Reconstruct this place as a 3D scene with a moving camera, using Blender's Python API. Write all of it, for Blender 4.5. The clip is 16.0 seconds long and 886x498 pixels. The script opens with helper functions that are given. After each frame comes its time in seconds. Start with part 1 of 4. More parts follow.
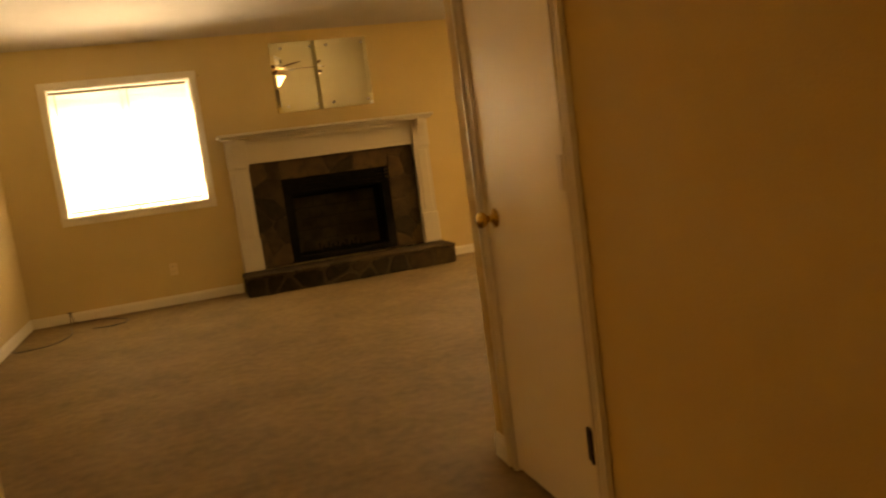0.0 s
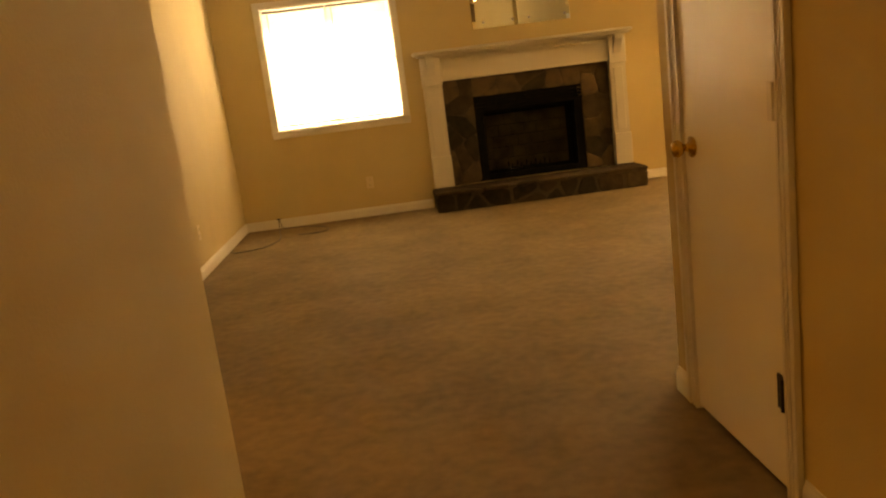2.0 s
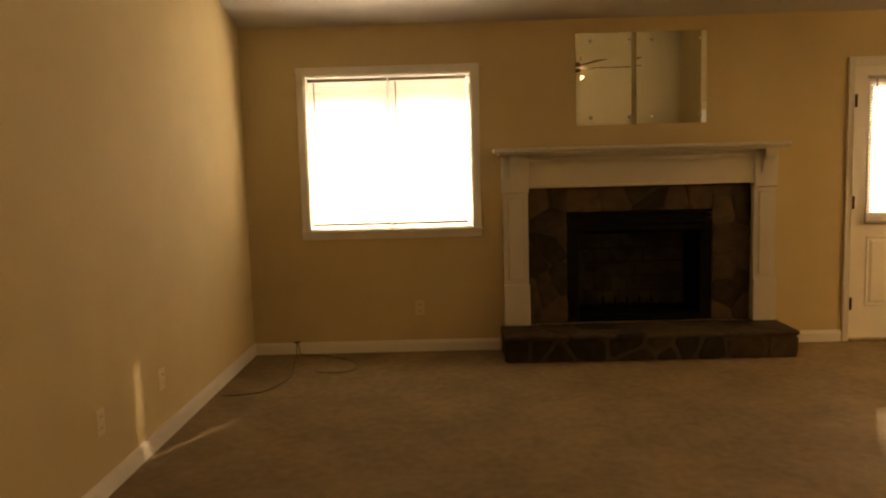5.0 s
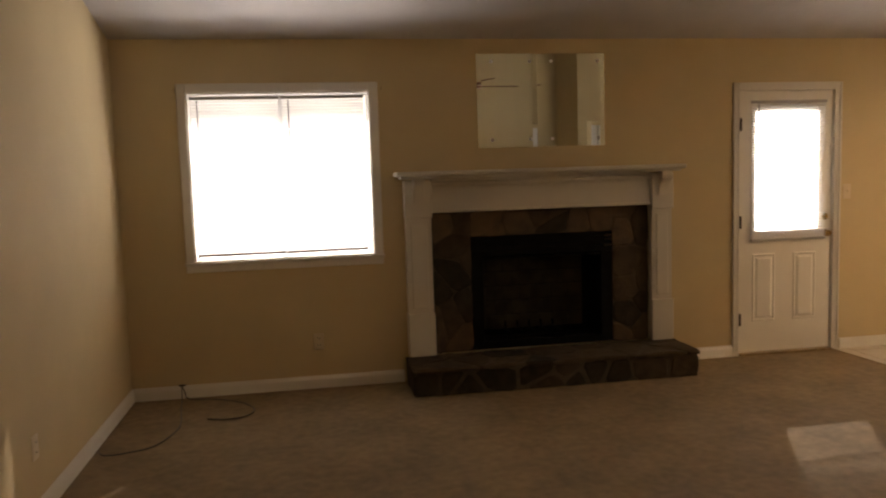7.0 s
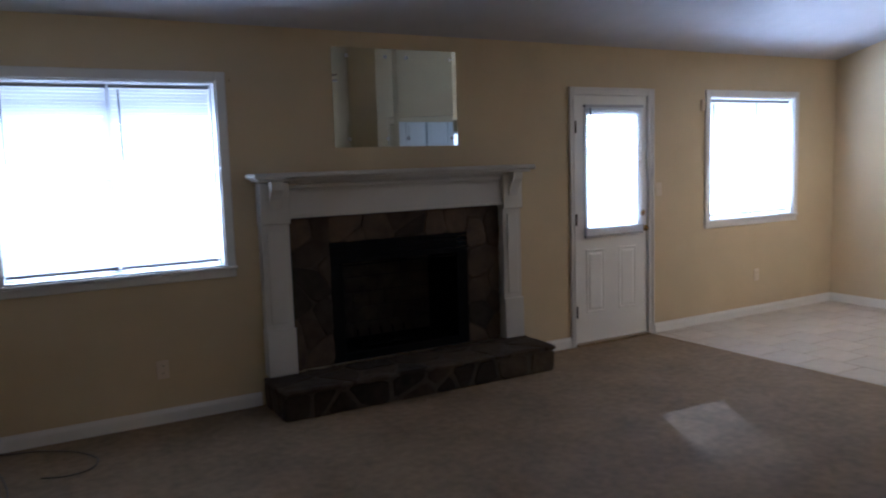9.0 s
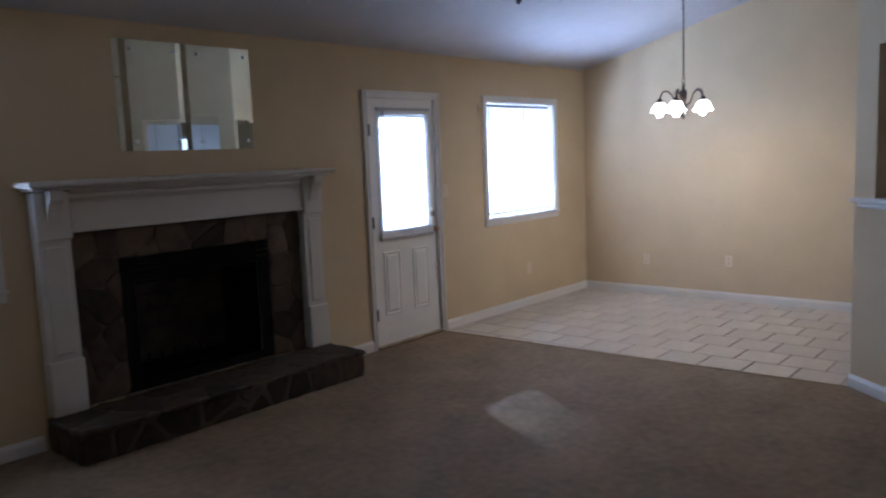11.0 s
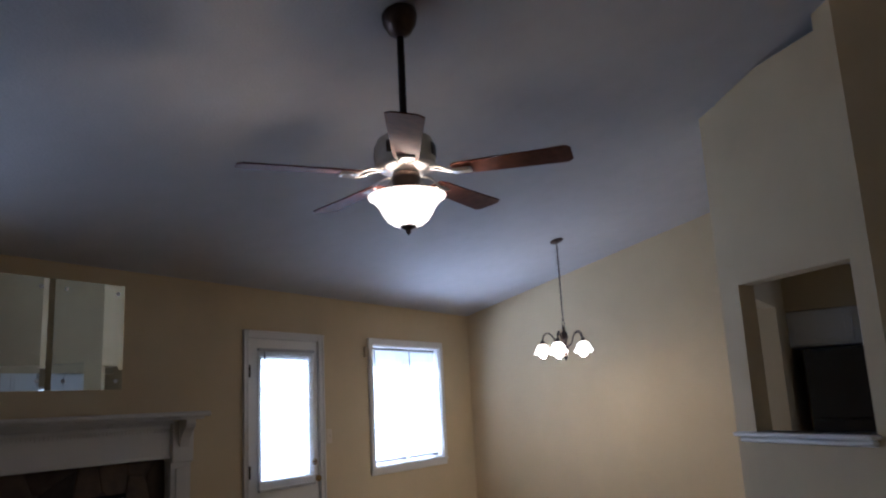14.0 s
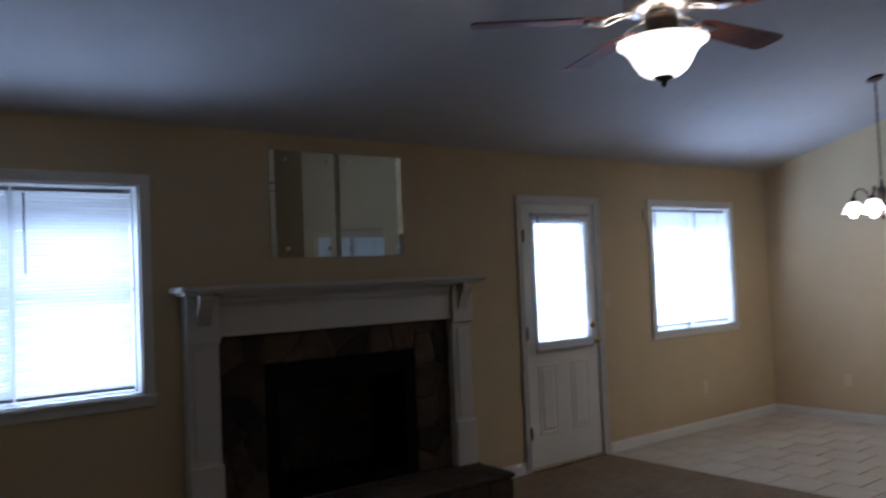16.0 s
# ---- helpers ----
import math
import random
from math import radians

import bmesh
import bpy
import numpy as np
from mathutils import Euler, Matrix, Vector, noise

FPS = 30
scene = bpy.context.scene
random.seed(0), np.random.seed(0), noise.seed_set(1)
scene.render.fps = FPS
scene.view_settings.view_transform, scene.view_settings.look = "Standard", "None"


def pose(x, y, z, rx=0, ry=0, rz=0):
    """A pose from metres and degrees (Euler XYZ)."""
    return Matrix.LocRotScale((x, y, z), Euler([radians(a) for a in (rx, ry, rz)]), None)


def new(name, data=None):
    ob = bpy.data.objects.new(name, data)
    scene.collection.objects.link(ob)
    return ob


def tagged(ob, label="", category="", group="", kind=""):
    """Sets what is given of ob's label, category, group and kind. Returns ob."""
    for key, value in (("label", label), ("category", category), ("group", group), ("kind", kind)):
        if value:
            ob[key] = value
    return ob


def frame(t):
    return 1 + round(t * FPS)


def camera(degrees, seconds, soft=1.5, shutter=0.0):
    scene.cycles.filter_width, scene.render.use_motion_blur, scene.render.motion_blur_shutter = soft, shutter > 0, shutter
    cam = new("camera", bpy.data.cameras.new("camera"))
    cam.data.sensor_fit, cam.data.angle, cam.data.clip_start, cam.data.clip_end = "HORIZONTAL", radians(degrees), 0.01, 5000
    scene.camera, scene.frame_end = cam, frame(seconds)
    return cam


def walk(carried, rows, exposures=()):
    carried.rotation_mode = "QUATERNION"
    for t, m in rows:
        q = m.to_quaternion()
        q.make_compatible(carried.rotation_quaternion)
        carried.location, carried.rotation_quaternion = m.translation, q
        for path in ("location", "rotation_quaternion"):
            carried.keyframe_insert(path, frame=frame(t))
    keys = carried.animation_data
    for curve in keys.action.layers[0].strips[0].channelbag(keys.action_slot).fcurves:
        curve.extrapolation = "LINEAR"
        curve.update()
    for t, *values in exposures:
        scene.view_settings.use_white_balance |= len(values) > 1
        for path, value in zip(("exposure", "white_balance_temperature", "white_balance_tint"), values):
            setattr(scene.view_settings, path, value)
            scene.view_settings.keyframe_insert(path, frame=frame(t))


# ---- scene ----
# ---- camera and its walk ----
cam = camera(60.0, 16.0, soft=2.1, shutter=0.5)
ROWS = [
    (0.0, 1.483, -7.737, 1.155, 82.52, -7.43, -18.04),
    (0.5, 1.471, -7.734, 1.169, 81.41, -7.84, -13.60),
    (1.0, 1.455, -7.727, 1.171, 80.48, -7.77, -9.14),
    (1.5, 1.466, -7.725, 1.168, 79.52, -7.58, -4.99),
    (2.0, 1.489, -7.736, 1.182, 78.16, -7.25, -3.31),
    (2.5, 1.552, -7.610, 1.216, 77.46, -6.23, -1.38),
    (3.0, 1.591, -7.338, 1.256, 83.75, -4.69, -0.32),
    (3.5, 1.704, -6.933, 1.271, 83.94, -2.72, 1.20),
    (3.7, 1.772, -6.727, 1.249, 83.56, -2.10, 2.22),
    (5.8, 1.386, -5.598, 1.485, 84.73, -0.89, -2.33),
    (6.0, 1.354, -5.574, 1.465, 84.92, -0.95, -3.72),
    (6.5, 1.338, -5.542, 1.476, 84.75, -1.28, -6.39),
    (7.0, 1.286, -5.506, 1.504, 84.47, -1.81, -9.59),
    (7.5, 1.175, -5.432, 1.529, 84.15, -2.18, -13.33),
    (8.0, 1.001, -5.335, 1.560, 83.79, -2.15, -17.73),
    (10.3, 0.195, -4.501, 1.598, 82.88, -1.78, -43.52),
    (10.5, 0.210, -4.495, 1.614, 82.73, -1.89, -45.03),
    (11.0, 0.232, -4.535, 1.587, 83.05, -2.28, -48.91),
    (11.5, 0.281, -4.506, 1.573, 83.30, -2.49, -53.24),
    (12.0, 0.285, -4.473, 1.566, 83.90, -2.60, -57.22),
    (12.5, 0.286, -4.421, 1.532, 86.62, -2.56, -59.70),
    (13.0, 0.290, -4.397, 1.506, 91.45, -2.68, -60.45),
    (13.5, 0.305, -4.406, 1.490, 97.45, -2.95, -60.02),
    (14.0, 0.312, -4.429, 1.490, 101.43, -3.00, -58.40),
    (14.5, 0.338, -4.430, 1.503, 101.23, -2.94, -55.11),
    (15.0, 0.386, -4.456, 1.507, 99.05, -2.99, -49.61),
    (15.5, 0.491, -4.457, 1.508, 95.93, -3.02, -42.44),
    (16.0, 0.571, -4.438, 1.529, 92.05, -2.45, -36.11),
]
EXPOSURES = [
    (0.0, 1.48, 46000, 21.5), (1.5, 1.64, 48500, 21.5), (2.5, 1.80, 52000, 22), (3.0, 1.55, 42000, 22), (3.5, 1.20, 29500, 22), (6.0, 0.68, 14300, 23), (6.5, 0.60, 11800, 23.5), (7.0, 0.50, 8000, 22),
    (7.5, 0.52, 5550, 19), (8.0, 0.40, 4750, 16), (10.5, 0.22, 4450, 18), (12.5, 0.0, 4500, 18.5), (13.5, -0.32, 4700, 18), (14.5, -0.36, 4700, 16.5), (15.5, -0.48, 4600, 15.5), (16.0, -0.66, 4550, 15),
]
# rows: seconds, place, tilt, roll, heading
walk(cam, [(t, pose(x, y, z, tilt, 0, turn) @ pose(0, 0, 0, 0, 0, roll)) for t, x, y, z, tilt, roll, turn in ROWS], EXPOSURES)

# ---- light ----
SUN_WAY = Vector((-0.50, -1.0, -0.615)).normalized()
world = bpy.data.worlds.new("sky")
scene.world = world
world.use_nodes = True
wn = world.node_tree.nodes
sky = wn.new("ShaderNodeTexSky")
sky.sky_type = "NISHITA"
sky.sun_disc = False
sky.sun_elevation = radians(28.8)
sky.sun_rotation = radians(26.6)
wn["Background"].inputs["Strength"].default_value = 0.12
world.node_tree.links.new(sky.outputs[0], wn["Background"].inputs["Color"])

sun = new("sun", bpy.data.lights.new("sun", "SUN"))
sun.data.energy, sun.data.angle, sun.data.color = 3.0, radians(0.9), (1.0, 0.97, 0.93)
sun.matrix_world = Matrix.Translation((6, 6, 6)) @ SUN_WAY.to_track_quat("-Z", "Y").to_matrix().to_4x4()


def window_lamp(name, x, z, w, h, watts):
    """Daylight that stands in a window's opening, outside its blinds."""
    lamp = new(name, bpy.data.lights.new(name, "AREA"))
    lamp.data.shape, lamp.data.size, lamp.data.size_y = "RECTANGLE", w, h
    lamp.data.energy, lamp.data.color = watts, (0.89, 0.94, 1.0)
    lamp.matrix_world = pose(x, 0.155, z, -90, 0, 0)
    return lamp


window_lamp("daylight_window_1", 1.10, 1.365, 1.40, 1.08, 40)
window_lamp("daylight_window_2", 6.70, 1.35, 1.36, 1.08, 92)
window_lamp("daylight_door", 4.975, 1.39, 0.82, 1.10, 31)

# fill light in an added, unseen window, to brighten the kitchen
lamp = window_lamp("kitchen_fill", 0, 0, 1.10, 0.95, 7)
lamp.matrix_world = pose(8.085, -5.70, 1.575, 0, 90, 0)
FAN = Vector((2.86, -2.70, 0))
CHAND = Vector((6.74, -1.70, 0))
WARM = (1.0, 0.70, 0.40)


def bulb_lamp(name, place, watts, radius):
    lamp = new(name, bpy.data.lights.new(name, "POINT"))
    lamp.data.energy, lamp.data.color, lamp.data.shadow_soft_size = watts, WARM, radius
    lamp.location = place
    return lamp


bulb_lamp("fan_bulb_light", (FAN.x, FAN.y, 2.28), 13.0, 0.03)

# ---- materials ----


def material(name, base, rough=0.6, metal=0.0, var=0.0, scale=8.0, bump=0.0, bump_scale=200.0, second=None, coat=0.0, spec=0.5, edge=0.14):
    """A surface with colour that varies at two scales, and fine relief."""
    m = bpy.data.materials.new(name)
    m.use_nodes = True
    nt = m.node_tree
    b = nt.nodes["Principled BSDF"]
    b.inputs["Base Color"].default_value = (*base, 1)
    b.inputs["Roughness"].default_value = rough
    b.inputs["Metallic"].default_value = metal
    b.inputs["Coat Weight"].default_value = coat
    b.inputs["Specular IOR Level"].default_value = spec
    tc = nt.nodes.new("ShaderNodeTexCoord")
    if var:
        big = nt.nodes.new("ShaderNodeTexNoise")
        big.inputs["Scale"].default_value, big.inputs["Detail"].default_value = scale * 0.15, 3
        fine = nt.nodes.new("ShaderNodeTexNoise")
        fine.inputs["Scale"].default_value, fine.inputs["Detail"].default_value = scale, 6
        add = nt.nodes.new("ShaderNodeMix")
        add.inputs[0].default_value = 0.5
        nt.links.new(tc.outputs["Object"], big.inputs["Vector"])
        nt.links.new(tc.outputs["Object"], fine.inputs["Vector"])
        nt.links.new(big.outputs["Fac"], add.inputs[2])
        nt.links.new(fine.outputs["Fac"], add.inputs[3])
        ramp = nt.nodes.new("ShaderNodeValToRGB")
        dark = second or tuple(c * (1 - var) for c in base)
        light = base if second else tuple(min(1, c * (1 + var)) for c in base)
        ramp.color_ramp.elements[0].position, ramp.color_ramp.elements[0].color = 0.5 - edge, (*dark, 1)
        ramp.color_ramp.elements[1].position, ramp.color_ramp.elements[1].color = 0.5 + edge, (*light, 1)
        nt.links.new(add.outputs[0], ramp.inputs[0])
        nt.links.new(ramp.outputs[0], b.inputs["Base Color"])
    if bump:
        n = nt.nodes.new("ShaderNodeTexNoise")
        n.inputs["Scale"].default_value, n.inputs["Detail"].default_value = bump_scale, 4
        bp = nt.nodes.new("ShaderNodeBump")
        bp.inputs["Strength"].default_value, bp.inputs["Distance"].default_value = bump, 0.004
        nt.links.new(tc.outputs["Object"], n.inputs["Vector"])
        nt.links.new(n.outputs["Fac"], bp.inputs["Height"])
        nt.links.new(bp.outputs[0], b.inputs["Normal"])
    return m


def random_tint(m, amount):
    """Lets each piece of a material differ in brightness."""
    nt = m.node_tree
    b = nt.nodes["Principled BSDF"]
    info = nt.nodes.new("ShaderNodeObjectInfo")
    rng = nt.nodes.new("ShaderNodeMapRange")
    rng.inputs[3].default_value, rng.inputs[4].default_value = 1 - amount, 1 + amount
    hsv = nt.nodes.new("ShaderNodeHueSaturation")
    nt.links.new(info.outputs["Random"], rng.inputs[0])
    nt.links.new(rng.outputs[0], hsv.inputs["Value"])
    link = b.inputs["Base Color"].links
    if link:
        nt.links.new(link[0].from_socket, hsv.inputs["Color"])
    else:
        hsv.inputs["Color"].default_value = b.inputs["Base Color"].default_value
    nt.links.new(hsv.outputs[0], b.inputs["Base Color"])
    return m


def glowing(name, color, strength):
    m = material(name, (0.85, 0.83, 0.78), 0.35)
    b = m.node_tree.nodes["Principled BSDF"]
    b.inputs["Emission Color"].default_value = (*color, 1)
    b.inputs["Emission Strength"].default_value = strength
    return m


WALL = material("wall_paint", (0.553, 0.442, 0.262), 0.75, var=0.05, scale=3.0, bump=0.25, bump_scale=160, spec=0.3)
CEIL = material("ceiling_paint", (0.465, 0.45, 0.437), 0.9, var=0.04, scale=6.0, bump=0.5, bump_scale=70, spec=0.2)
TRIM = material("white_trim_paint", (0.68, 0.655, 0.60), 0.35, var=0.03, scale=5.0, bump=0.04, bump_scale=60)
# cream of the mantel, with its weaker light darkened into the colour
CREAM_SHADED = material("shaded_cream_paint", (0.56, 0.53, 0.465), 0.4, var=0.04, scale=5.0, bump=0.05, bump_scale=60)
DOORP = material("white_door_paint", (0.78, 0.75, 0.68), 0.38, var=0.03, scale=4.0, bump=0.06, bump_scale=90)
CARPET = material("carpet_pile", (0.296, 0.213, 0.121), 0.75, edge=0.15, var=0.22, scale=17.0, bump=1.0, bump_scale=420, spec=0.15, second=(0.184, 0.131, 0.075))
TILE = random_tint(material("ceramic_tile", (0.475, 0.41, 0.315), 0.3, var=0.1, scale=14.0, bump=0.08, bump_scale=40), 0.07)
GROUT = material("grout", (0.16, 0.12, 0.085), 0.9, var=0.15, scale=30, bump=0.4, bump_scale=300)
STONE = random_tint(material("dark_fieldstone", (0.040, 0.031, 0.019), 0.75, var=0.4, scale=14.0, bump=1.0, bump_scale=45, second=(0.018, 0.014, 0.009), spec=0.2), 0.15)
BROWN = random_tint(material("brown_fieldstone", (0.072, 0.050, 0.028), 0.8, var=0.4, scale=11.0, bump=1.0, bump_scale=45, second=(0.034, 0.023, 0.014), spec=0.25), 0.2)
RUST = random_tint(material("rust_fieldstone", (0.120, 0.076, 0.036), 0.8, var=0.4, scale=10.0, bump=1.0, bump_scale=45, second=(0.050, 0.030, 0.016)), 0.2)
MORTAR = material("mortar", (0.060, 0.043, 0.026), 0.95, var=0.2, scale=25, bump=0.8, bump_scale=120)
SOOT = material("sooty_metal", (0.006, 0.0058, 0.0054), 0.75, var=0.4, scale=12, bump=0.2, bump_scale=80, spec=0.08)
FIREBRICK = random_tint(material("sooty_firebrick", (0.085, 0.066, 0.042), 0.9, second=(0.012, 0.010, 0.008), var=0.4, scale=7, bump=0.6, bump_scale=80), 0.06)
BRASS = material("brass", (0.58, 0.40, 0.17), 0.25, 1.0, var=0.15, scale=50)
OLDBRASS = material("dull_brass", (0.30, 0.22, 0.12), 0.45, 1.0, var=0.2, scale=40)
BRONZE = material("dark_bronze", (0.075, 0.055, 0.045), 0.35, 0.9, var=0.2, scale=30)
BLACKENED = material("blackened_bronze", (0.018, 0.014, 0.011), 0.5, 0.4, var=0.2, scale=40)
NICKEL = material("brushed_nickel", (0.62, 0.58, 0.53), 0.28, 1.0, var=0.06, scale=60)
BLADE = material("walnut_blade", (0.15, 0.055, 0.030), 0.6, var=0.3, scale=30, bump=0.1, bump_scale=120, spec=0.15)
PLATE = material("ivory_plastic", (0.64, 0.53, 0.37), 0.4)
# grey blind rails, the dark of their backlit fronts put into the colour
RAILV = material("backlit_grey_vinyl", (0.42, 0.41, 0.40), 0.45)
# clear wand, coloured near black as its silhouette against the glowing slats
WAND = material("silhouette_wand", (0.05, 0.045, 0.04), 0.3)
SLOT = material("dark_slot", (0.03, 0.03, 0.03), 0.6)
CABLE = material("brown_cable", (0.06, 0.045, 0.035), 0.5)
VINYL = material("white_vinyl", (0.80, 0.80, 0.80), 0.4)
FRIDGE = material("black_appliance", (0.012, 0.012, 0.013), 0.3, bump=0.1, bump_scale=300)
CABINET = material("white_cabinet", (0.72, 0.71, 0.68), 0.45, var=0.03, scale=6)
GRASS = material("lawn", (0.09, 0.12, 0.04), 0.95, var=0.4, scale=30, bump=0.8, bump_scale=60)
SHADE_FAN = glowing("lit_frosted_glass", (1.0, 0.76, 0.48), 3.4)
SHADE_CH = glowing("lit_white_glass", (1.0, 0.78, 0.52), 6.0)
DOME = glowing("lit_dome_glass", (1.0, 0.62, 0.30), 50.0)
DIM_DOME = glowing("dimly_lit_dome_glass", (1.0, 0.66, 0.33), 9.0)
BULB = glowing("lit_bulb", (1.0, 0.76, 0.50), 165.0)


def blind_material():
    m = bpy.data.materials.new("blind_slat")
    m.use_nodes = True
    nt = m.node_tree
    nt.nodes.clear()
    out = nt.nodes.new("ShaderNodeOutputMaterial")
    d = nt.nodes.new("ShaderNodeBsdfDiffuse")
    d.inputs[0].default_value = (0.80, 0.80, 0.78, 1)
    tr = nt.nodes.new("ShaderNodeBsdfTranslucent")
    tr.inputs[0].default_value = (0.72, 0.72, 0.70, 1)
    mix = nt.nodes.new("ShaderNodeMixShader")
    mix.inputs[0].default_value = 0.36
    nt.links.new(d.outputs[0], mix.inputs[1])
    nt.links.new(tr.outputs[0], mix.inputs[2])
    nt.links.new(mix.outputs[0], out.inputs[0])
    return m


SLAT = blind_material()


def glass_material():
    m = bpy.data.materials.new("window_glass")
    m.use_nodes = True
    b = m.node_tree.nodes["Principled BSDF"]
    b.inputs["Roughness"].default_value = 0.0
    b.inputs["Transmission Weight"].default_value = 1.0
    b.inputs["IOR"].default_value = 1.45
    return m


GLASS = glass_material()
MIRROR = material("mirror_silver", (0.68, 0.71, 0.67), 0.015, 1.0)

# ---- mesh helpers ----


def part(name, bm, mat, parent=None, label="", smooth=False):
    me = bpy.data.meshes.new(name)
    bmesh.ops.recalc_face_normals(bm, faces=bm.faces[:])
    bm.to_mesh(me)
    bm.free()
    me.materials.append(mat)
    if smooth:
        for p in me.polygons:
            p.use_smooth = True
    ob = new(name, me)
    if parent is not None:
        ob.parent = parent
    if label:
        tagged(ob, label)
    return ob


def thing(name, label, category, group="", kind="", at=(0, 0, 0)):
    ob = new(name)
    ob.location = at
    return tagged(ob, label, category, group, kind)


def box(lo, hi, bevel=0.0, bm=None, seg=1):
    """A box between two corners, with its edges broken."""
    own = bmesh.new()
    r = bmesh.ops.create_cube(own, size=1)
    lo, hi = Vector(lo), Vector(hi)
    for v in r["verts"]:
        v.co = Vector([(lo[i] + hi[i]) / 2 + v.co[i] * (hi[i] - lo[i]) for i in range(3)])
    if bevel:
        bmesh.ops.bevel(own, geom=own.edges[:], offset=bevel, segments=seg, affect="EDGES")
    if bm is None:
        return own
    me = bpy.data.meshes.new("tmp")
    own.to_mesh(me)
    own.free()
    bm.from_mesh(me)
    bpy.data.meshes.remove(me)
    return bm


def boxes(rows, bevel=0.0):
    bm = bmesh.new()
    for lo, hi in rows:
        box(lo, hi, bevel, bm)
    return bm


def prism(points, z0, z1):
    """An upright prism over a plan of (x, y); z1 may be a function of the plan."""
    bm = bmesh.new()
    top = z1 if callable(z1) else (lambda x, y: z1)
    a = [bm.verts.new((x, y, z0)) for x, y in points]
    b = [bm.verts.new((x, y, top(x, y))) for x, y in points]
    bm.faces.new(a)
    bm.faces.new(b)
    for i in range(len(a)):
        j = (i + 1) % len(a)
        bm.faces.new((a[i], a[j], b[j], b[i]))
    return bm


def lathe(profile, steps=32, centre=(0, 0, 0), bm=None):
    """A turned form from (radius, z) pairs."""
    bm = bm or bmesh.new()
    c = Vector(centre)
    rings = []
    for r, z in profile:
        if r < 1e-5:
            rings.append([bm.verts.new(c + Vector((0, 0, z)))])
        else:
            rings.append([bm.verts.new(c + Vector((r * math.cos(2 * math.pi * k / steps), r * math.sin(2 * math.pi * k / steps), z))) for k in range(steps)])
    for a, b in zip(rings, rings[1:]):
        for k in range(steps):
            n = (k + 1) % steps
            q = [a[k % len(a)], a[n % len(a)], b[n % len(b)], b[k % len(b)]]
            q = list(dict.fromkeys(q))
            if len(q) > 2:
                bm.faces.new(q)
    return bm


def tube(points, radius, steps=8, bm=None):
    """A round bar along points."""
    bm = bm or bmesh.new()
    pts = [Vector(p) for p in points]
    rings = []
    for i, p in enumerate(pts):
        d = (pts[min(i + 1, len(pts) - 1)] - pts[max(i - 1, 0)]).normalized()
        side = d.cross(Vector((0, 0, 1)))
        side = side.normalized() if side.length > 1e-3 else Vector((1, 0, 0))
        up = side.cross(d)
        rings.append([bm.verts.new(p + radius * (math.cos(2 * math.pi * k / steps) * side + math.sin(2 * math.pi * k / steps) * up)) for k in range(steps)])
    for a, b in zip(rings, rings[1:]):
        for k in range(steps):
            bm.faces.new((a[k], a[(k + 1) % steps], b[(k + 1) % steps], b[k]))
    bm.faces.new(rings[0])
    bm.faces.new(rings[-1])
    return bm


def smooth_line(points, n=8):
    """A Catmull-Rom line through points."""
    p = [Vector(q) for q in points]
    p = [2 * p[0] - p[1]] + p + [2 * p[-1] - p[-2]]
    out = []
    for i in range(1, len(p) - 2):
        for k in range(n):
            t = k / n
            a, b, c, d = p[i - 1 : i + 3]
            out.append(0.5 * (2 * b + (c - a) * t + (2 * a - 5 * b + 4 * c - d) * t * t + (3 * b - a - 3 * c + d) * t**3))
    return out + [p[-2]]


def clip(poly, n, d):
    """The part of a plan polygon where n.p <= d."""
    out = []
    for i, a in enumerate(poly):
        b = poly[(i + 1) % len(poly)]
        da, db = n[0] * a[0] + n[1] * a[1] - d, n[0] * b[0] + n[1] * b[1] - d
        if da <= 0:
            out.append(a)
        if da * db < 0:
            t = da / (da - db)
            out.append((a[0] + t * (b[0] - a[0]), a[1] + t * (b[1] - a[1])))
    return out


def stone_cells(lo, hi, count, gap, rng, squash=1.0):
    """Irregular stone outlines that fill a rectangle, with joints between."""
    seeds = []
    tries = 0
    while len(seeds) < count and tries < 4000:
        tries += 1
        s = (rng.uniform(lo[0], hi[0]), rng.uniform(lo[1], hi[1]))
        far = 0.72 * math.sqrt((hi[0] - lo[0]) * (hi[1] - lo[1]) / count)
        if all(math.hypot((s[0] - q[0]) * squash, s[1] - q[1]) > far for q in seeds):
            seeds.append(s)
    cells = []
    for s in seeds:
        poly = [(lo[0], lo[1]), (hi[0], lo[1]), (hi[0], hi[1]), (lo[0], hi[1])]
        for q in seeds:
            if q is not s:
                nx, ny = q[0] - s[0], q[1] - s[1]
                ln = math.hypot(nx, ny)
                nx, ny = nx / ln, ny / ln
                poly = clip(poly, (nx, ny), nx * (s[0] + q[0]) / 2 + ny * (s[1] + q[1]) / 2 - gap / 2)
                if len(poly) < 3:
                    break
        if len(poly) >= 3:
            cells.append(poly)
    return cells


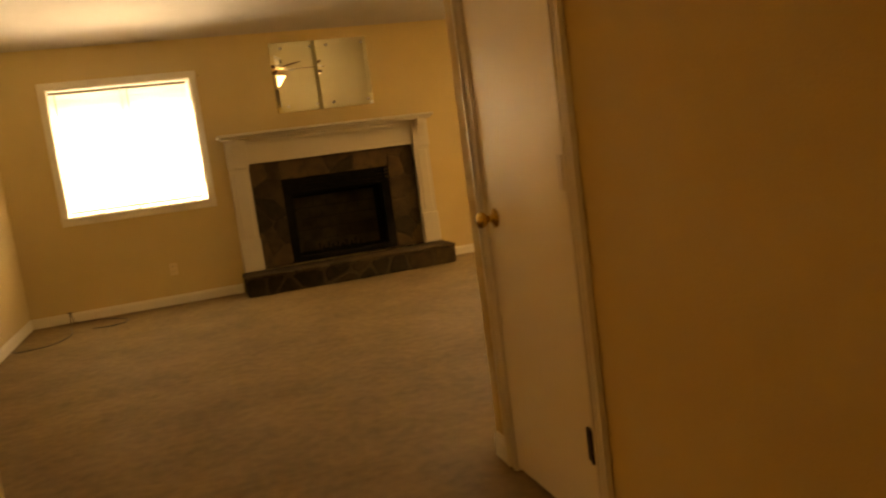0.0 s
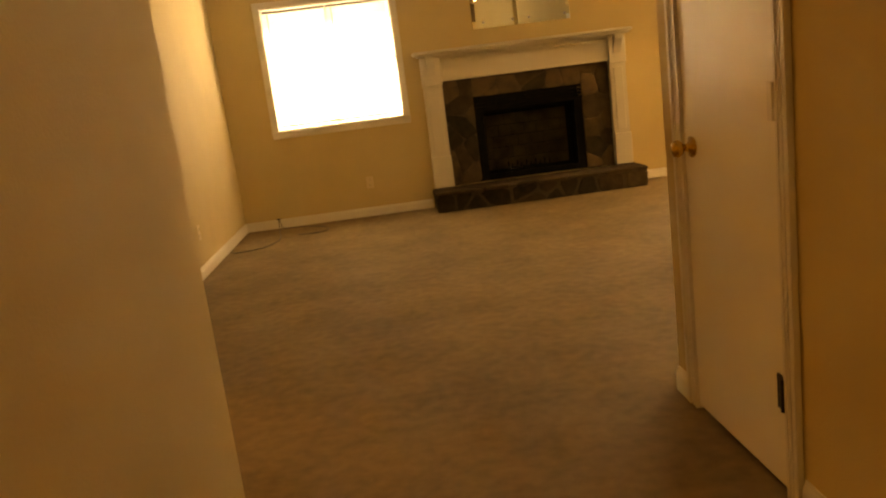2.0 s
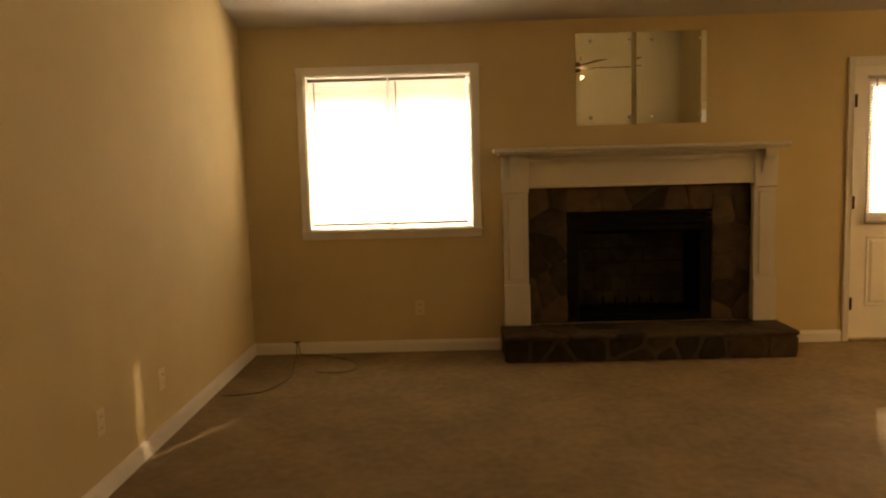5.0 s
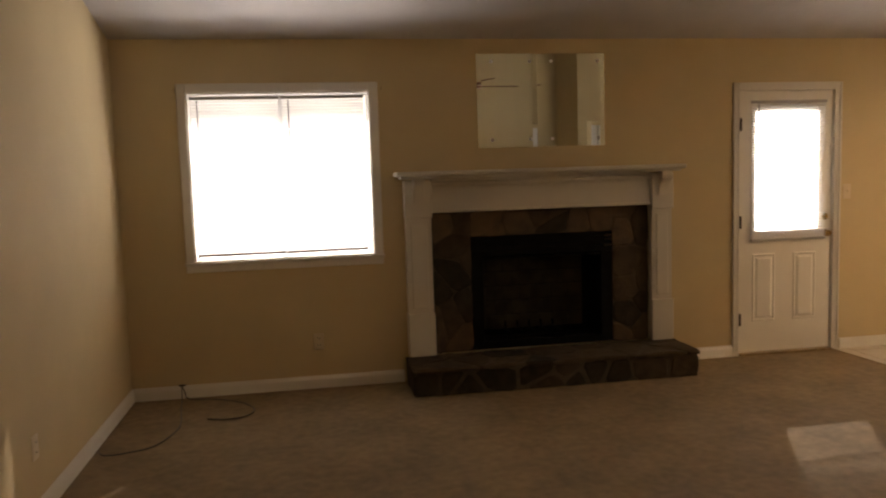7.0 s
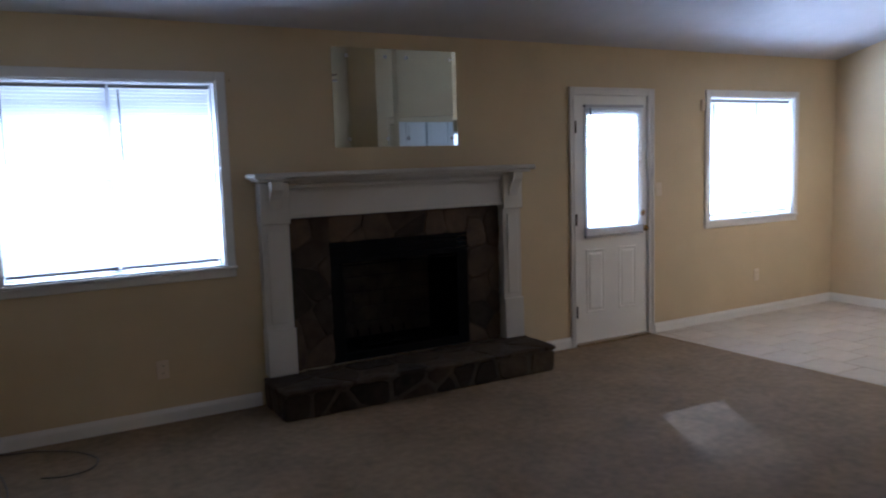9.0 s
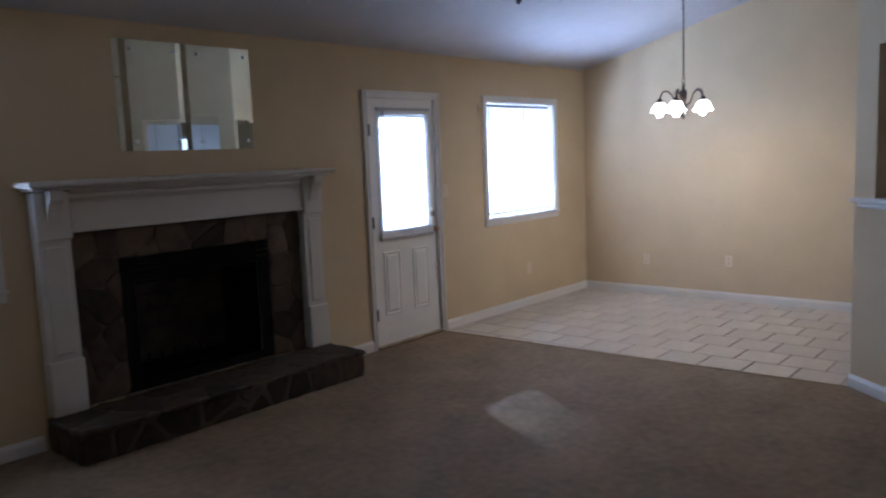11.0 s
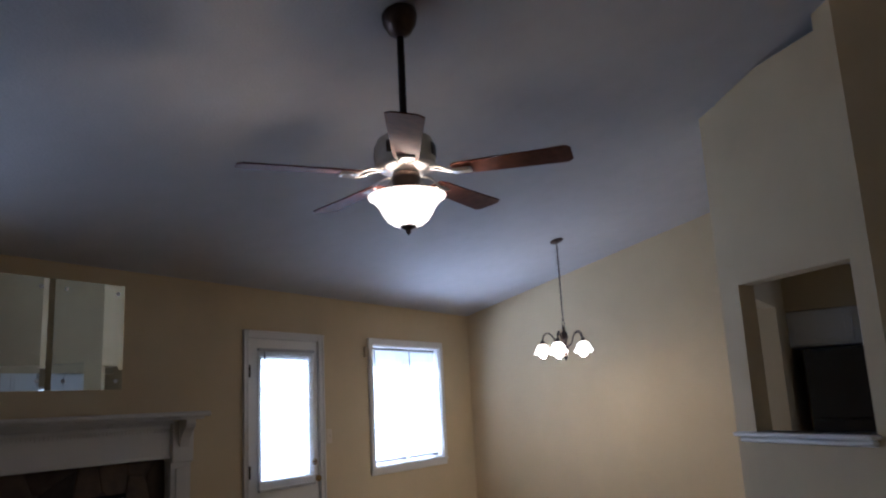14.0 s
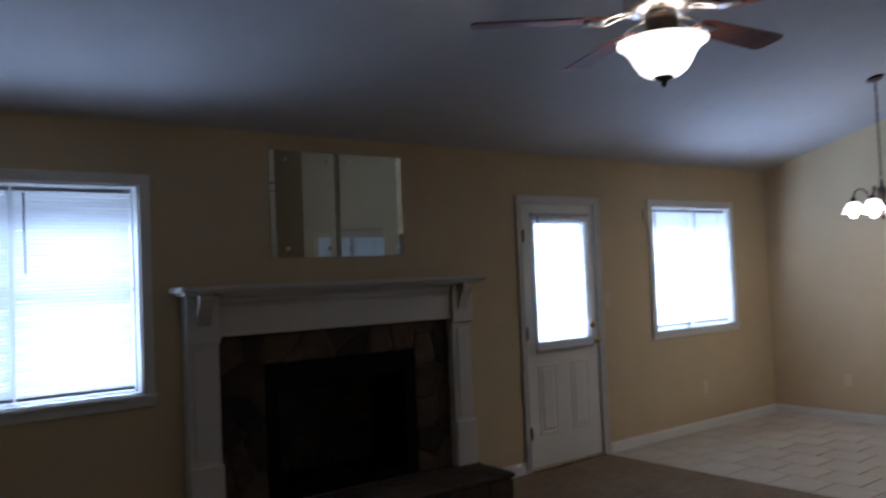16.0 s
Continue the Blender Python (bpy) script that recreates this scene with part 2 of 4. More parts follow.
def stone_mesh(poly, frame_m, thick, rng):
    """A stone of some thickness over an outline, its face uneven and its rim rounded."""
    bm = bmesh.new()
    cx, cy = sum(p[0] for p in poly) / len(poly), sum(p[1] for p in poly) / len(poly)
    soft = []
    for i, a in enumerate(poly):
        b = poly[(i + 1) % len(poly)]
        soft += [(a[0] + f * (b[0] - a[0]), a[1] + f * (b[1] - a[1])) for f in (0.16, 0.84)]
    poly = soft
    dense = []
    for i, a in enumerate(poly):
        b = poly[(i + 1) % len(poly)]
        n = max(1, int(math.hypot(b[0] - a[0], b[1] - a[1]) / 0.07))
        for k in range(n):
            t = k / n
            j = 0.006
            dense.append((a[0] + t * (b[0] - a[0]) + rng.uniform(-j, j), a[1] + t * (b[1] - a[1]) + rng.uniform(-j, j)))
    base, rim, top = [], [], []
    for x, y in dense:
        base.append(bm.verts.new(frame_m @ Vector((x, y, 0))))
        rim.append(bm.verts.new(frame_m @ Vector((x, y, thick * 0.6))))
        dx, dy = cx - x, cy - y
        ln = max(1e-6, math.hypot(dx, dy))
        s = min(0.014, ln * 0.4)
        top.append(bm.verts.new(frame_m @ Vector((x + dx / ln * s, y + dy / ln * s, thick * rng.uniform(0.85, 1.1)))))
    mid = bm.verts.new(frame_m @ Vector((cx, cy, thick * rng.uniform(0.95, 1.2))))
    n = len(dense)
    for i in range(n):
        j = (i + 1) % n
        bm.faces.new((base[i], base[j], rim[j], rim[i]))
        bm.faces.new((rim[i], rim[j], top[j], top[i]))
        bm.faces.new((top[i], top[j], mid))
    return bm


def structure(name, bm, mat, label, category="wall"):
    return tagged(part(name, bm, mat), label, category, kind="structure")


# ---- large structure ----
EAST = 7.95
EAVE = 2.468
SLOPE = 0.26
HALL_H = 2.44
RIDGE_Y = -5.32


def vault(x, y):
    return EAVE - SLOPE * y


def wall_with_holes(x0, x1, z0, z1, y0, y1, holes):
    """A wall along x with rectangular holes (x0, x1, z0, z1) right through it."""
    bm = bmesh.new()
    at = x0
    for hx0, hx1, hz0, hz1 in sorted(holes):
        box((at, y0, z0), (hx0, y1, z1), 0, bm)
        if hz0 > z0:
            box((hx0, y0, z0), (hx1, y1, hz0), 0, bm)
        box((hx0, y0, hz1), (hx1, y1, z1), 0, bm)
        at = hx1
    box((at, y0, z0), (x1, y1, z1), 0, bm)
    bmesh.ops.remove_doubles(bm, verts=bm.verts[:], dist=1e-5)
    return bm


WIN1 = (0.475, 1.720, 0.950, 2.11)
WIN2 = (6.125, 7.298, 0.955, 2.078)
DOOR = (4.555, 5.385, 0.0, 2.085)
FIRE = (2.42, 3.515, 0.199, 1.045)
structure("wall_north", wall_with_holes(-0.15, EAST + 0.12, -0.1, 2.62, 0.0, 0.14, [WIN1, WIN2, DOOR, FIRE]), WALL, "matte beige painted wall with two windows, a door and the fireplace")
structure("wall_west", prism([(-0.15, -3.93), (0, -3.93), (0, 0), (-0.15, 0)], -0.1, vault), WALL, "matte beige painted side wall that ends at an open passage")
structure("wall_west_header", prism([(-0.15, RIDGE_Y), (0, RIDGE_Y), (0, -3.93), (-0.15, -3.93)], HALL_H, vault), WALL, "beige wall above the open passage")
# opening of the added kitchen window, its place chosen freely
KW = (-6.25, -5.15, 1.10, 2.05)
structure("roof_overhang", boxes([((-0.6, 0.141, 2.30), (EAST + 0.6, 0.78, 2.42))]), TRIM, "plain white soffit under the eaves", "eaves")
structure("wall_east", boxes([((EAST, KW[1], -0.1), (EAST + 0.12, 0, 3.95)), ((EAST, -6.9, -0.1), (EAST + 0.12, KW[0], 3.95)), ((EAST, KW[0], -0.1), (EAST + 0.12, KW[1], KW[2])), ((EAST, KW[0], KW[3]), (EAST + 0.12, KW[1], 3.95))]), WALL, "matte beige painted dining wall with a raked top")
A = (1.064, -6.1)
structure("wall_hall_west", prism([(0.94, -9.2), (1.064, -9.2), A, (0.94, A[1])], -0.1, HALL_H), WALL, "beige painted wall of the entry hall")
structure("wall_passage_south", prism([(-3.0, A[1] - 0.15), (0.94, A[1] - 0.15), (0.94, A[1]), (-3.0, A[1])], -0.1, HALL_H), WALL, "beige painted wall of the side passage")
structure("wall_passage_end", prism([(-3.15, -6.25), (-3.0, -6.25), (-3.0, -2.0), (-3.15, -2.0)], -0.1, HALL_H), WALL, "beige painted end wall of the side passage")
structure("wall_passage_north", prism([(-3.0, -2.15), (-0.15, -2.15), (-0.15, -2.0), (-3.0, -2.0)], -0.1, HALL_H), WALL, "beige painted wall of the side passage")
structure("wall_hall_end", prism([(0.94, -9.35), (3.4, -9.35), (3.4, -9.2), (0.94, -9.2)], -0.1, HALL_H), WALL, "beige painted end wall of the entry hall")
HX = 2.44
CL = (-5.945, -5.325, 2.04)
bm = boxes([((HX, -9.2, -0.1), (HX + 0.12, CL[0], HALL_H)), ((HX, CL[0], CL[2]), (HX + 0.12, CL[1], HALL_H)), ((HX, CL[1], -0.1), (HX + 0.12, -5.16, HALL_H))])
structure("wall_hall_east", bm, WALL, "beige painted hall wall with a closet door")
structure("wall_closet", boxes([((HX + 0.12, -6.2, -0.1), (3.3, -6.1, HALL_H)), ((3.3, -6.2, -0.1), (3.4, -5.283, HALL_H))]), WALL, "plain walls of the closet")
structure("wall_south", prism([(HX + 0.12, -5.28), (4.78, -5.28), (4.78, -5.16), (HX + 0.12, -5.16)], -0.1, vault), WALL, "beige painted wall across from the fireplace")
structure("wall_south_header", prism([(-0.15, RIDGE_Y - 0.12), (HX + 0.12, RIDGE_Y - 0.12), (HX + 0.12, RIDGE_Y), (-0.15, RIDGE_Y)], HALL_H, lambda x, y: vault(x, y)), WALL, "beige wall above the mouth of the hall")
structure("wall_hall_corner", prism([(HX, RIDGE_Y), (HX + 0.12, RIDGE_Y), (HX + 0.12, -5.16), (HX, -5.16)], HALL_H, vault), WALL, "beige wall above the hall corner")
structure("wall_kitchen_west", prism([(4.78, -6.9), (4.90, -6.9), (4.90, -4.36), (4.78, -4.256)], -0.1, vault), WALL, "beige painted wall beside the serving hatch")

# the slanted wall with its serving hatch
E0, W0 = Vector((5.571, -3.327, 0)), Vector((4.78, -4.256, 0))
ANG_L = (W0 - E0).length
ANG_M = Matrix.Translation(E0) @ Matrix.Rotation(math.atan2((W0 - E0).y, (W0 - E0).x), 4, "Z")
HATCH = (0.185, 1.085, 1.225, 2.14)


def slanted(rows, bevel=0.0):
    bm = boxes(rows, bevel)
    bm.transform(ANG_M)
    return bm


bm = bmesh.new()
for lo, hi in [((0, 0, -0.1), (HATCH[0], 0.12, 3.36)), ((HATCH[0], 0, -0.1), (HATCH[1], 0.12, HATCH[2])), ((HATCH[0], 0, HATCH[3]), (HATCH[1], 0.12, 3.45)), ((HATCH[1], 0, -0.1), (ANG_L, 0.12, 3.6))]:
    box(lo, hi, 0, bm)
bm.transform(ANG_M)
structure("wall_slanted", bm, WALL, "slanted beige wall with a serving hatch to the kitchen")
structure("wall_kitchen_north", boxes([((6.80, -3.47, -0.1), (EAST, -3.33, 3.5)), ((5.58, -3.47, 2.1), (6.80, -3.33, 3.5))]), WALL, "beige wall between kitchen and dining area")
structure("wall_kitchen_south", boxes([((4.78, -7.02, -0.1), (EAST + 0.12, -6.9, HALL_H + 0.3))]), WALL, "beige painted kitchen wall")

# ceilings
bm = prism([(-0.15, RIDGE_Y - 0.12), (EAST + 0.12, RIDGE_Y - 0.12), (EAST + 0.12, 0.14), (-0.15, 0.14)], 0, 1)
for v in bm.verts:
    v.co.z = vault(v.co.x, v.co.y) + (0.12 if v.co.z > 0.5 else 0)
structure("ceiling", bm, CEIL, "sloping white textured ceiling", "ceiling")
structure("ceiling_hall", boxes([((0.94, -9.35, HALL_H), (3.4, RIDGE_Y - 0.12, HALL_H + 0.1)), ((HX + 0.12, RIDGE_Y - 0.12, HALL_H), (3.4, -5.28, HALL_H + 0.1))]), CEIL, "flat white ceiling of the entry hall", "ceiling")
structure("ceiling_passage", boxes([((-3.15, -6.25, HALL_H), (-0.15, -2.0, HALL_H + 0.1)), ((-0.15, -6.25, HALL_H), (0.94, RIDGE_Y - 0.12, HALL_H + 0.1))]), CEIL, "flat white ceiling of the side passage", "ceiling")
structure("ceiling_kitchen", prism([(4.90, -6.9), (EAST, -6.9), (EAST, -3.47), (5.62, -3.47), (4.90, -4.30)], HALL_H, HALL_H + 0.1), CEIL, "flat white kitchen ceiling", "ceiling")

# floors
TE0, TE1 = (5.385, 0.0), (5.545, -3.327)
structure("ground", prism([(-400, 0.14), (400, 0.14), (400, 800), (-400, 800)], -0.5, -0.16), GRASS, "green lawn outside the windows", "ground")
structure("floor", prism([(0.94, -9.35), (2.56, -9.35), (2.56, -6.2), (3.4, -6.2), (3.4, -5.28), (4.84, -5.28), (4.84, -4.3), TE1, TE0, (5.385, 0.14), (-0.15, 0.14), (-0.15, -2.0), (-3.15, -2.0), (-3.15, A[1] - 0.15), (0.94, A[1] - 0.15)], -0.12, 0.0), CARPET, "worn brown wall-to-wall carpet", "carpet")
tile_bed = structure("floor_tiled", prism([TE0, TE1, (4.84, -4.3), (4.84, -7.02), (EAST + 0.12, -7.02), (EAST + 0.12, 0.14), (5.385, 0.14)], -0.12, -0.012), GROUT, "beige ceramic floor tiles in running bond", "tile floor")

# ---- baseboards ----


def baseboard(name, a, b, high=0.09, label="white painted baseboard"):
    """A moulded board at the foot of a wall from a to b; the room lies on its left."""
    a, b = Vector((*a, 0)), Vector((*b, 0))
    d = (b - a).normalized()
    out = Vector((-d.y, d.x, 0))
    prof = [(0, 0), (0.014, 0), (0.014, high - 0.028), (0.011, high - 0.018), (0.006, high - 0.008), (0.004, high), (0, high)]
    bm = bmesh.new()
    ra = [bm.verts.new(a + out * u + Vector((0, 0, w))) for u, w in prof]
    rb = [bm.verts.new(b + out * u + Vector((0, 0, w))) for u, w in prof]
    for i in range(len(prof)):
        j = (i + 1) % len(prof)
        bm.faces.new((ra[i], ra[j], rb[j], rb[i]))
    bm.faces.new(ra)
    bm.faces.new(rb)
    return structure(name, bm, TRIM, label, "baseboard")


baseboard("baseboard_north", (1.90, 0), (0.0, 0))
baseboard("baseboard_north_middle", (4.512, 0), (3.99, 0))
baseboard("baseboard_north_dining", (EAST, 0), (5.448, 0), 0.085)
baseboard("baseboard_west", (0, 0), (0, -3.93))
baseboard("baseboard_west_end", (0.0, -3.93), (-0.15, -3.93))
baseboard("baseboard_east", (EAST, -3.33), (EAST, 0), 0.085)
baseboard("baseboard_slanted", W0.xy[:], E0.xy[:], 0.085)
baseboard("baseboard_kitchen_side", (4.78, -5.16), (4.78, -4.256), 0.085)
baseboard("baseboard_south", (HX + 0.12, -5.16), (4.78, -5.16))
baseboard("baseboard_hall_east", (HX, -5.27), (HX, -5.16))
baseboard("baseboard_hall_east_near", (HX, -9.2), (HX, -6.01))
baseboard("baseboard_hall_west", A, (1.064, -9.2))
baseboard("baseboard_passage", (-3.0, A[1]), A)

# ---- windows, with their trim and blinds ----


def window(name, hole, label):
    x0, x1, z0, z1 = hole
    xm = (x0 + x1) / 2
    w = tagged(new(name), label, "window", kind="structure")
    c = 0.06
    for nm, lo, hi in (
        ("casing", (x0 - c, -0.02, z0 - 0.001), (x0, 0.0, z1 + c)),
        ("casing", (x1, -0.02, z0 - 0.001), (x1 + c, 0.0, z1 + c)),
        ("casing", (x0, -0.019, z1), (x1, 0.0, z1 + c)),
        ("window_sill", (x0 - c - 0.008, -0.032, z0 - 0.020), (x1 + c + 0.008, 0.0, z0)),
        ("apron", (x0 - c, -0.016, z0 - 0.070), (x1 + c, 0.0, z0 - 0.021)),
    ):
        part(nm, box(lo, hi, 0.004), TRIM, w)
    part("jamb_lining", boxes([((x0, 0.0, z0), (x0 + 0.008, 0.14, z1)), ((x1 - 0.008, 0.0, z0), (x1, 0.14, z1)), ((x0 + 0.008, 0.0, z1 - 0.008), (x1 - 0.008, 0.14, z1)), ((x0 + 0.008, 0.0, z0), (x1 - 0.008, 0.14, z0 + 0.008))]), TRIM, w)
    for a, b in ((x0 + 0.01, xm - 0.012), (xm + 0.012, x1 - 0.01)):
        zm = (z0 + z1) / 2
        sash = part("sash", boxes([((a, 0.085, z0 + 0.009), (a + 0.010, 0.115, z1 - 0.009)), ((b - 0.010, 0.085, z0 + 0.009), (b, 0.115, z1 - 0.009)), ((a + 0.010, 0.085, z0 + 0.009), (b - 0.010, 0.115, z0 + 0.019)), ((a + 0.010, 0.085, z1 - 0.019), (b - 0.010, 0.115, z1 - 0.009)), ((a + 0.010, 0.088, zm - 0.012), (b - 0.010, 0.112, zm + 0.012))]), VINYL, w)
        pane = part("pane", box((a + 0.008, 0.099, z0 + 0.017), (b - 0.008, 0.103, z1 - 0.017)), GLASS, sash)
        pane.visible_shadow = False
    part("mullion", box((xm - 0.012, 0.08, z0 + 0.008), (xm + 0.012, 0.12, z1 - 0.008), 0.002), VINYL, w)
    return w


def blind(x0, x1, z0, z1, y, tilt, label, wand=True, pitch=0.0205, group="window blinds", drift=0.0, stack=0, jitter=2.5, slack=0.0):
    """A mini blind with headrail, thin curved slats, ladder cords, wand and bottom rail."""
    b = thing("mini_blind", label, "blind", group, at=(x0, y, z1))
    W, H = x1 - x0, z1 - z0
    part("headrail", box((0, -0.013, -0.022), (W, 0.013, 0.0), 0.003), RAILV, b)
    bm = bmesh.new()
    span = H - 0.062 - 0.0075 * stack
    n = int(span / pitch) + 2
    pitch = span / (n - 1)
    rng = random.Random(int(x0 * 100))
    for i in range(n):
        lean = tilt + drift * (1 - i / n) - slack * max(0, 1 - i / 10) + rng.uniform(-jitter, jitter)
        ca, sa = math.cos(radians(lean)), math.sin(radians(lean))
        z = -0.036 - pitch * i
        sag = 0.0015 * math.sin(i * 1.7)
        cross = []
        for u, h in ((-0.0125, 0), (-0.006, 0.0016), (0, 0.0022), (0.006, 0.0016), (0.0125, 0)):
            cross.append((u * ca + h * sa, -u * sa + h * ca))
        va = [bm.verts.new((0.004, cy, z + cz + sag)) for cy, cz in cross]
        vb = [bm.verts.new((W - 0.004, cy, z + cz - sag)) for cy, cz in cross]
        for k in range(4):
            bm.faces.new((va[k], va[k + 1], vb[k + 1], vb[k]))
    me = bpy.data.meshes.new("slats")
    bm.to_mesh(me)
    bm.free()
    me.materials.append(SLAT)
    for p in me.polygons:
        p.use_smooth = True
    s = new("slats", me)
    s.parent = b
    tagged(s, kind="stuff")
    part("bottom_rail", box((0.002, -0.012, -H), (W - 0.002, 0.012, -H + 0.020), 0.003), RAILV, b)
    for k in range(stack):
        z = -H + 0.018 + 0.0075 * k
        part("stacked_slat", box((0.003 + 0.002 * (k % 2), -0.0125, z), (W - 0.003 - 0.002 * (k % 3), 0.0125, z + 0.006), 0.002), VINYL, b)
    for f in (0.12, 0.88):
        part("ladder_cord", tube([(W * f, -0.0145, -0.02), (W * f, -0.0145, -H + 0.012)], 0.0009, 5), VINYL, b)
    if wand:
        part("tilt_wand", tube([(0.05, -0.022, -0.03), (0.052, -0.026, -0.46)], 0.0045, 8), WAND, b, "thin clear plastic wand")
    return b


window("window_1", WIN1, "white-trimmed double window with sill and bright daylight behind")
# unseen window, added around the kitchen's fill light
k3 = tagged(new("window_added"), "plain white kitchen window, unseen and added to let in light", "window", kind="structure")
part("window_frame", boxes([((EAST + 0.03, KW[0], KW[2]), (EAST + 0.08, KW[0] + 0.04, KW[3])), ((EAST + 0.03, KW[1] - 0.04, KW[2]), (EAST + 0.08, KW[1], KW[3])), ((EAST + 0.03, KW[0] + 0.04, KW[2]), (EAST + 0.08, KW[1] - 0.04, KW[2] + 0.04)), ((EAST + 0.03, KW[0] + 0.04, KW[3] - 0.04), (EAST + 0.08, KW[1] - 0.04, KW[3]))]), VINYL, k3)
pane = part("pane", box((EAST + 0.05, KW[0] + 0.038, KW[2] + 0.038), (EAST + 0.054, KW[1] - 0.038, KW[3] - 0.038)), GLASS, k3)
pane.visible_shadow = False
window("window_2", WIN2, "white-trimmed double window in the dining area")
for hole, lean in ((WIN1, 57), (WIN2, 51)):
    xm = (hole[0] + hole[1]) / 2
    for a, b in ((hole[0] + 0.018, xm - 0.007), (xm + 0.008, hole[1] - 0.036)):
        blind(a, b, hole[2] + 0.030, hole[3] - 0.024, 0.035, lean, "closed white mini blind glowing with daylight", slack=20.0)

# ---- back door ----


def moulded(lo, hi, axis, out, outer):
    """A door casing: a flat board with a thick back band at its outer edge and a bead at its inner edge."""
    bm = bmesh.new()
    depth = out[1]
    length = next(k for k in range(3) if k not in (axis, out[0]))
    rows = ((0.03, 0.97, 0.55), (0.0, 0.28, 1.0), (0.80, 1.0, 0.78), (0.50, 0.58, 0.70))
    for i, (a, b, d) in enumerate(rows):
        if not outer:
            a, b = 1 - b, 1 - a
        p, q = list(lo), list(hi)
        p[axis], q[axis] = lo[axis] + a * (hi[axis] - lo[axis]), lo[axis] + b * (hi[axis] - lo[axis])
        p[out[0]] = hi[out[0]] - d * depth
        q[length] -= 0.0006 * i
        box(p, q, 0.0015, bm)
    return bm


def back_door():
    x0, x1, _, z1 = DOOR
    fr = tagged(new("door_1"), "white half-glazed back door with two raised panels", "door", kind="structure")
    c = 0.06
    for lo, hi, axis, outer in (((x0 - c + 0.015, -0.02, 0.0), (x0 + 0.004, 0.0, z1 + c - 0.012), 0, True), ((x1 - 0.012, -0.02, 0.0), (x1 + c - 0.015, 0.0, z1 + c - 0.012), 0, False), ((x0 + 0.004, -0.02, z1 - 0.012), (x1 - 0.012, 0.0, z1 + c - 0.012), 2, False)):
        part("casing", moulded(lo, hi, axis, (1, 0.02), outer), TRIM, fr)
    part("jamb", boxes([((x0, 0.0, 0.0), (x0 + 0.012, 0.14, z1)), ((x1 - 0.012, 0.0, 0.0), (x1, 0.14, z1)), ((x0 + 0.012, 0.0, z1 - 0.012), (x1 - 0.012, 0.14, z1))]), TRIM, fr)
    part("threshold", box((x0 + 0.012, -0.03, -0.005), (x1 - 0.012, 0.13, 0.018), 0.004), OLDBRASS, fr, "dull metal threshold")
    a, b, y0, y1 = x0 + 0.015, x1 - 0.015, 0.012, 0.055
    bot, top = 0.022, z1 - 0.015
    gx0, gx1, gz0, gz1 = 4.70, 5.25, 0.985, 1.915
    leaf = part("door_leaf", boxes([((a, y0, bot), (gx0, y1, top)), ((gx1, y0, bot), (b, y1, top)), ((gx0, y0, bot), (gx1, y1, gz0)), ((gx0, y0, gz1), (gx1, y1, top))]), DOORP, fr)
    g = 0.028
    part("glazing_frame", boxes([((gx0 - g, y0 - 0.012, gz0 - g), (gx0 + 0.006, y0, gz1 + g)), ((gx1 - 0.006, y0 - 0.012, gz0 - g), (gx1 + g, y0, gz1 + g)), ((gx0 + 0.006, y0 - 0.012, gz0 - g), (gx1 - 0.006, y0, gz0 + 0.006)), ((gx0 + 0.006, y0 - 0.012, gz1 - 0.006), (gx1 - 0.006, y0, gz1 + g))], 0.003), DOORP, leaf)
    pane = part("pane", box((gx0, 0.033, gz0), (gx1, 0.037, gz1)), GLASS, leaf)
    pane.visible_shadow = False
    for px0, px1 in ((4.685, 4.885), (5.04, 5.24)):
        bm = bmesh.new()
        pz0, pz1 = 0.265, 0.805
        rings = []
        for inset, y in ((0, y0), (0.008, y0 - 0.006), (0.016, y0 - 0.004), (0.024, y0 - 0.001), (0.045, y0 - 0.008)):
            rings.append([bm.verts.new(v) for v in ((px0 + inset, y, pz0 + inset), (px1 - inset, y, pz0 + inset), (px1 - inset, y, pz1 - inset), (px0 + inset, y, pz1 - inset))])
        for r, q in zip(rings, rings[1:]):
            for k in range(4):
                bm.faces.new((r[k], r[(k + 1) % 4], q[(k + 1) % 4], q[k]))
        bm.faces.new(rings[-1])
        part("raised_panel", bm, DOORP, leaf)
    for z in (0.29, 1.06, 1.815):
        bm = tube([(a, -0.012, z - 0.048), (a, -0.012, z + 0.048)], 0.008, 10)
        box((a, -0.010, z - 0.045), (a + 0.012, y0, z + 0.045), 0, bm)
        part("hinge", bm, BRONZE, leaf, "dark metal hinge")
    kx = 5.315
    bm = lathe([(0, 0), (0.028, 0), (0.03, 0.006), (0.012, 0.012), (0.010, 0.028), (0.022, 0.036), (0.027, 0.05), (0.02, 0.062), (0, 0.064)], 20)
    bm.transform(pose(kx, y0, 0.947, 90))
    part("door_knob", bm, BRASS, leaf, "round polished brass knob", smooth=True)
    bm = lathe([(0, 0), (0.026, 0), (0.027, 0.008), (0.02, 0.014), (0, 0.014)], 20)
    box((-0.005, -0.017, 0.014), (0.005, 0.017, 0.026), 0.001, bm)
    bm.transform(pose(kx, y0, 1.078, 90))
    part("deadbolt", bm, BRASS, leaf, "brass deadbolt turn")
    return fr


back_door()
blind(4.655, 5.295, 0.905, 1.995, -0.016, -14, "white mini blind hung on the door's glass", group="", drift=40.0, stack=8, jitter=6.0)

# ---- fireplace ----


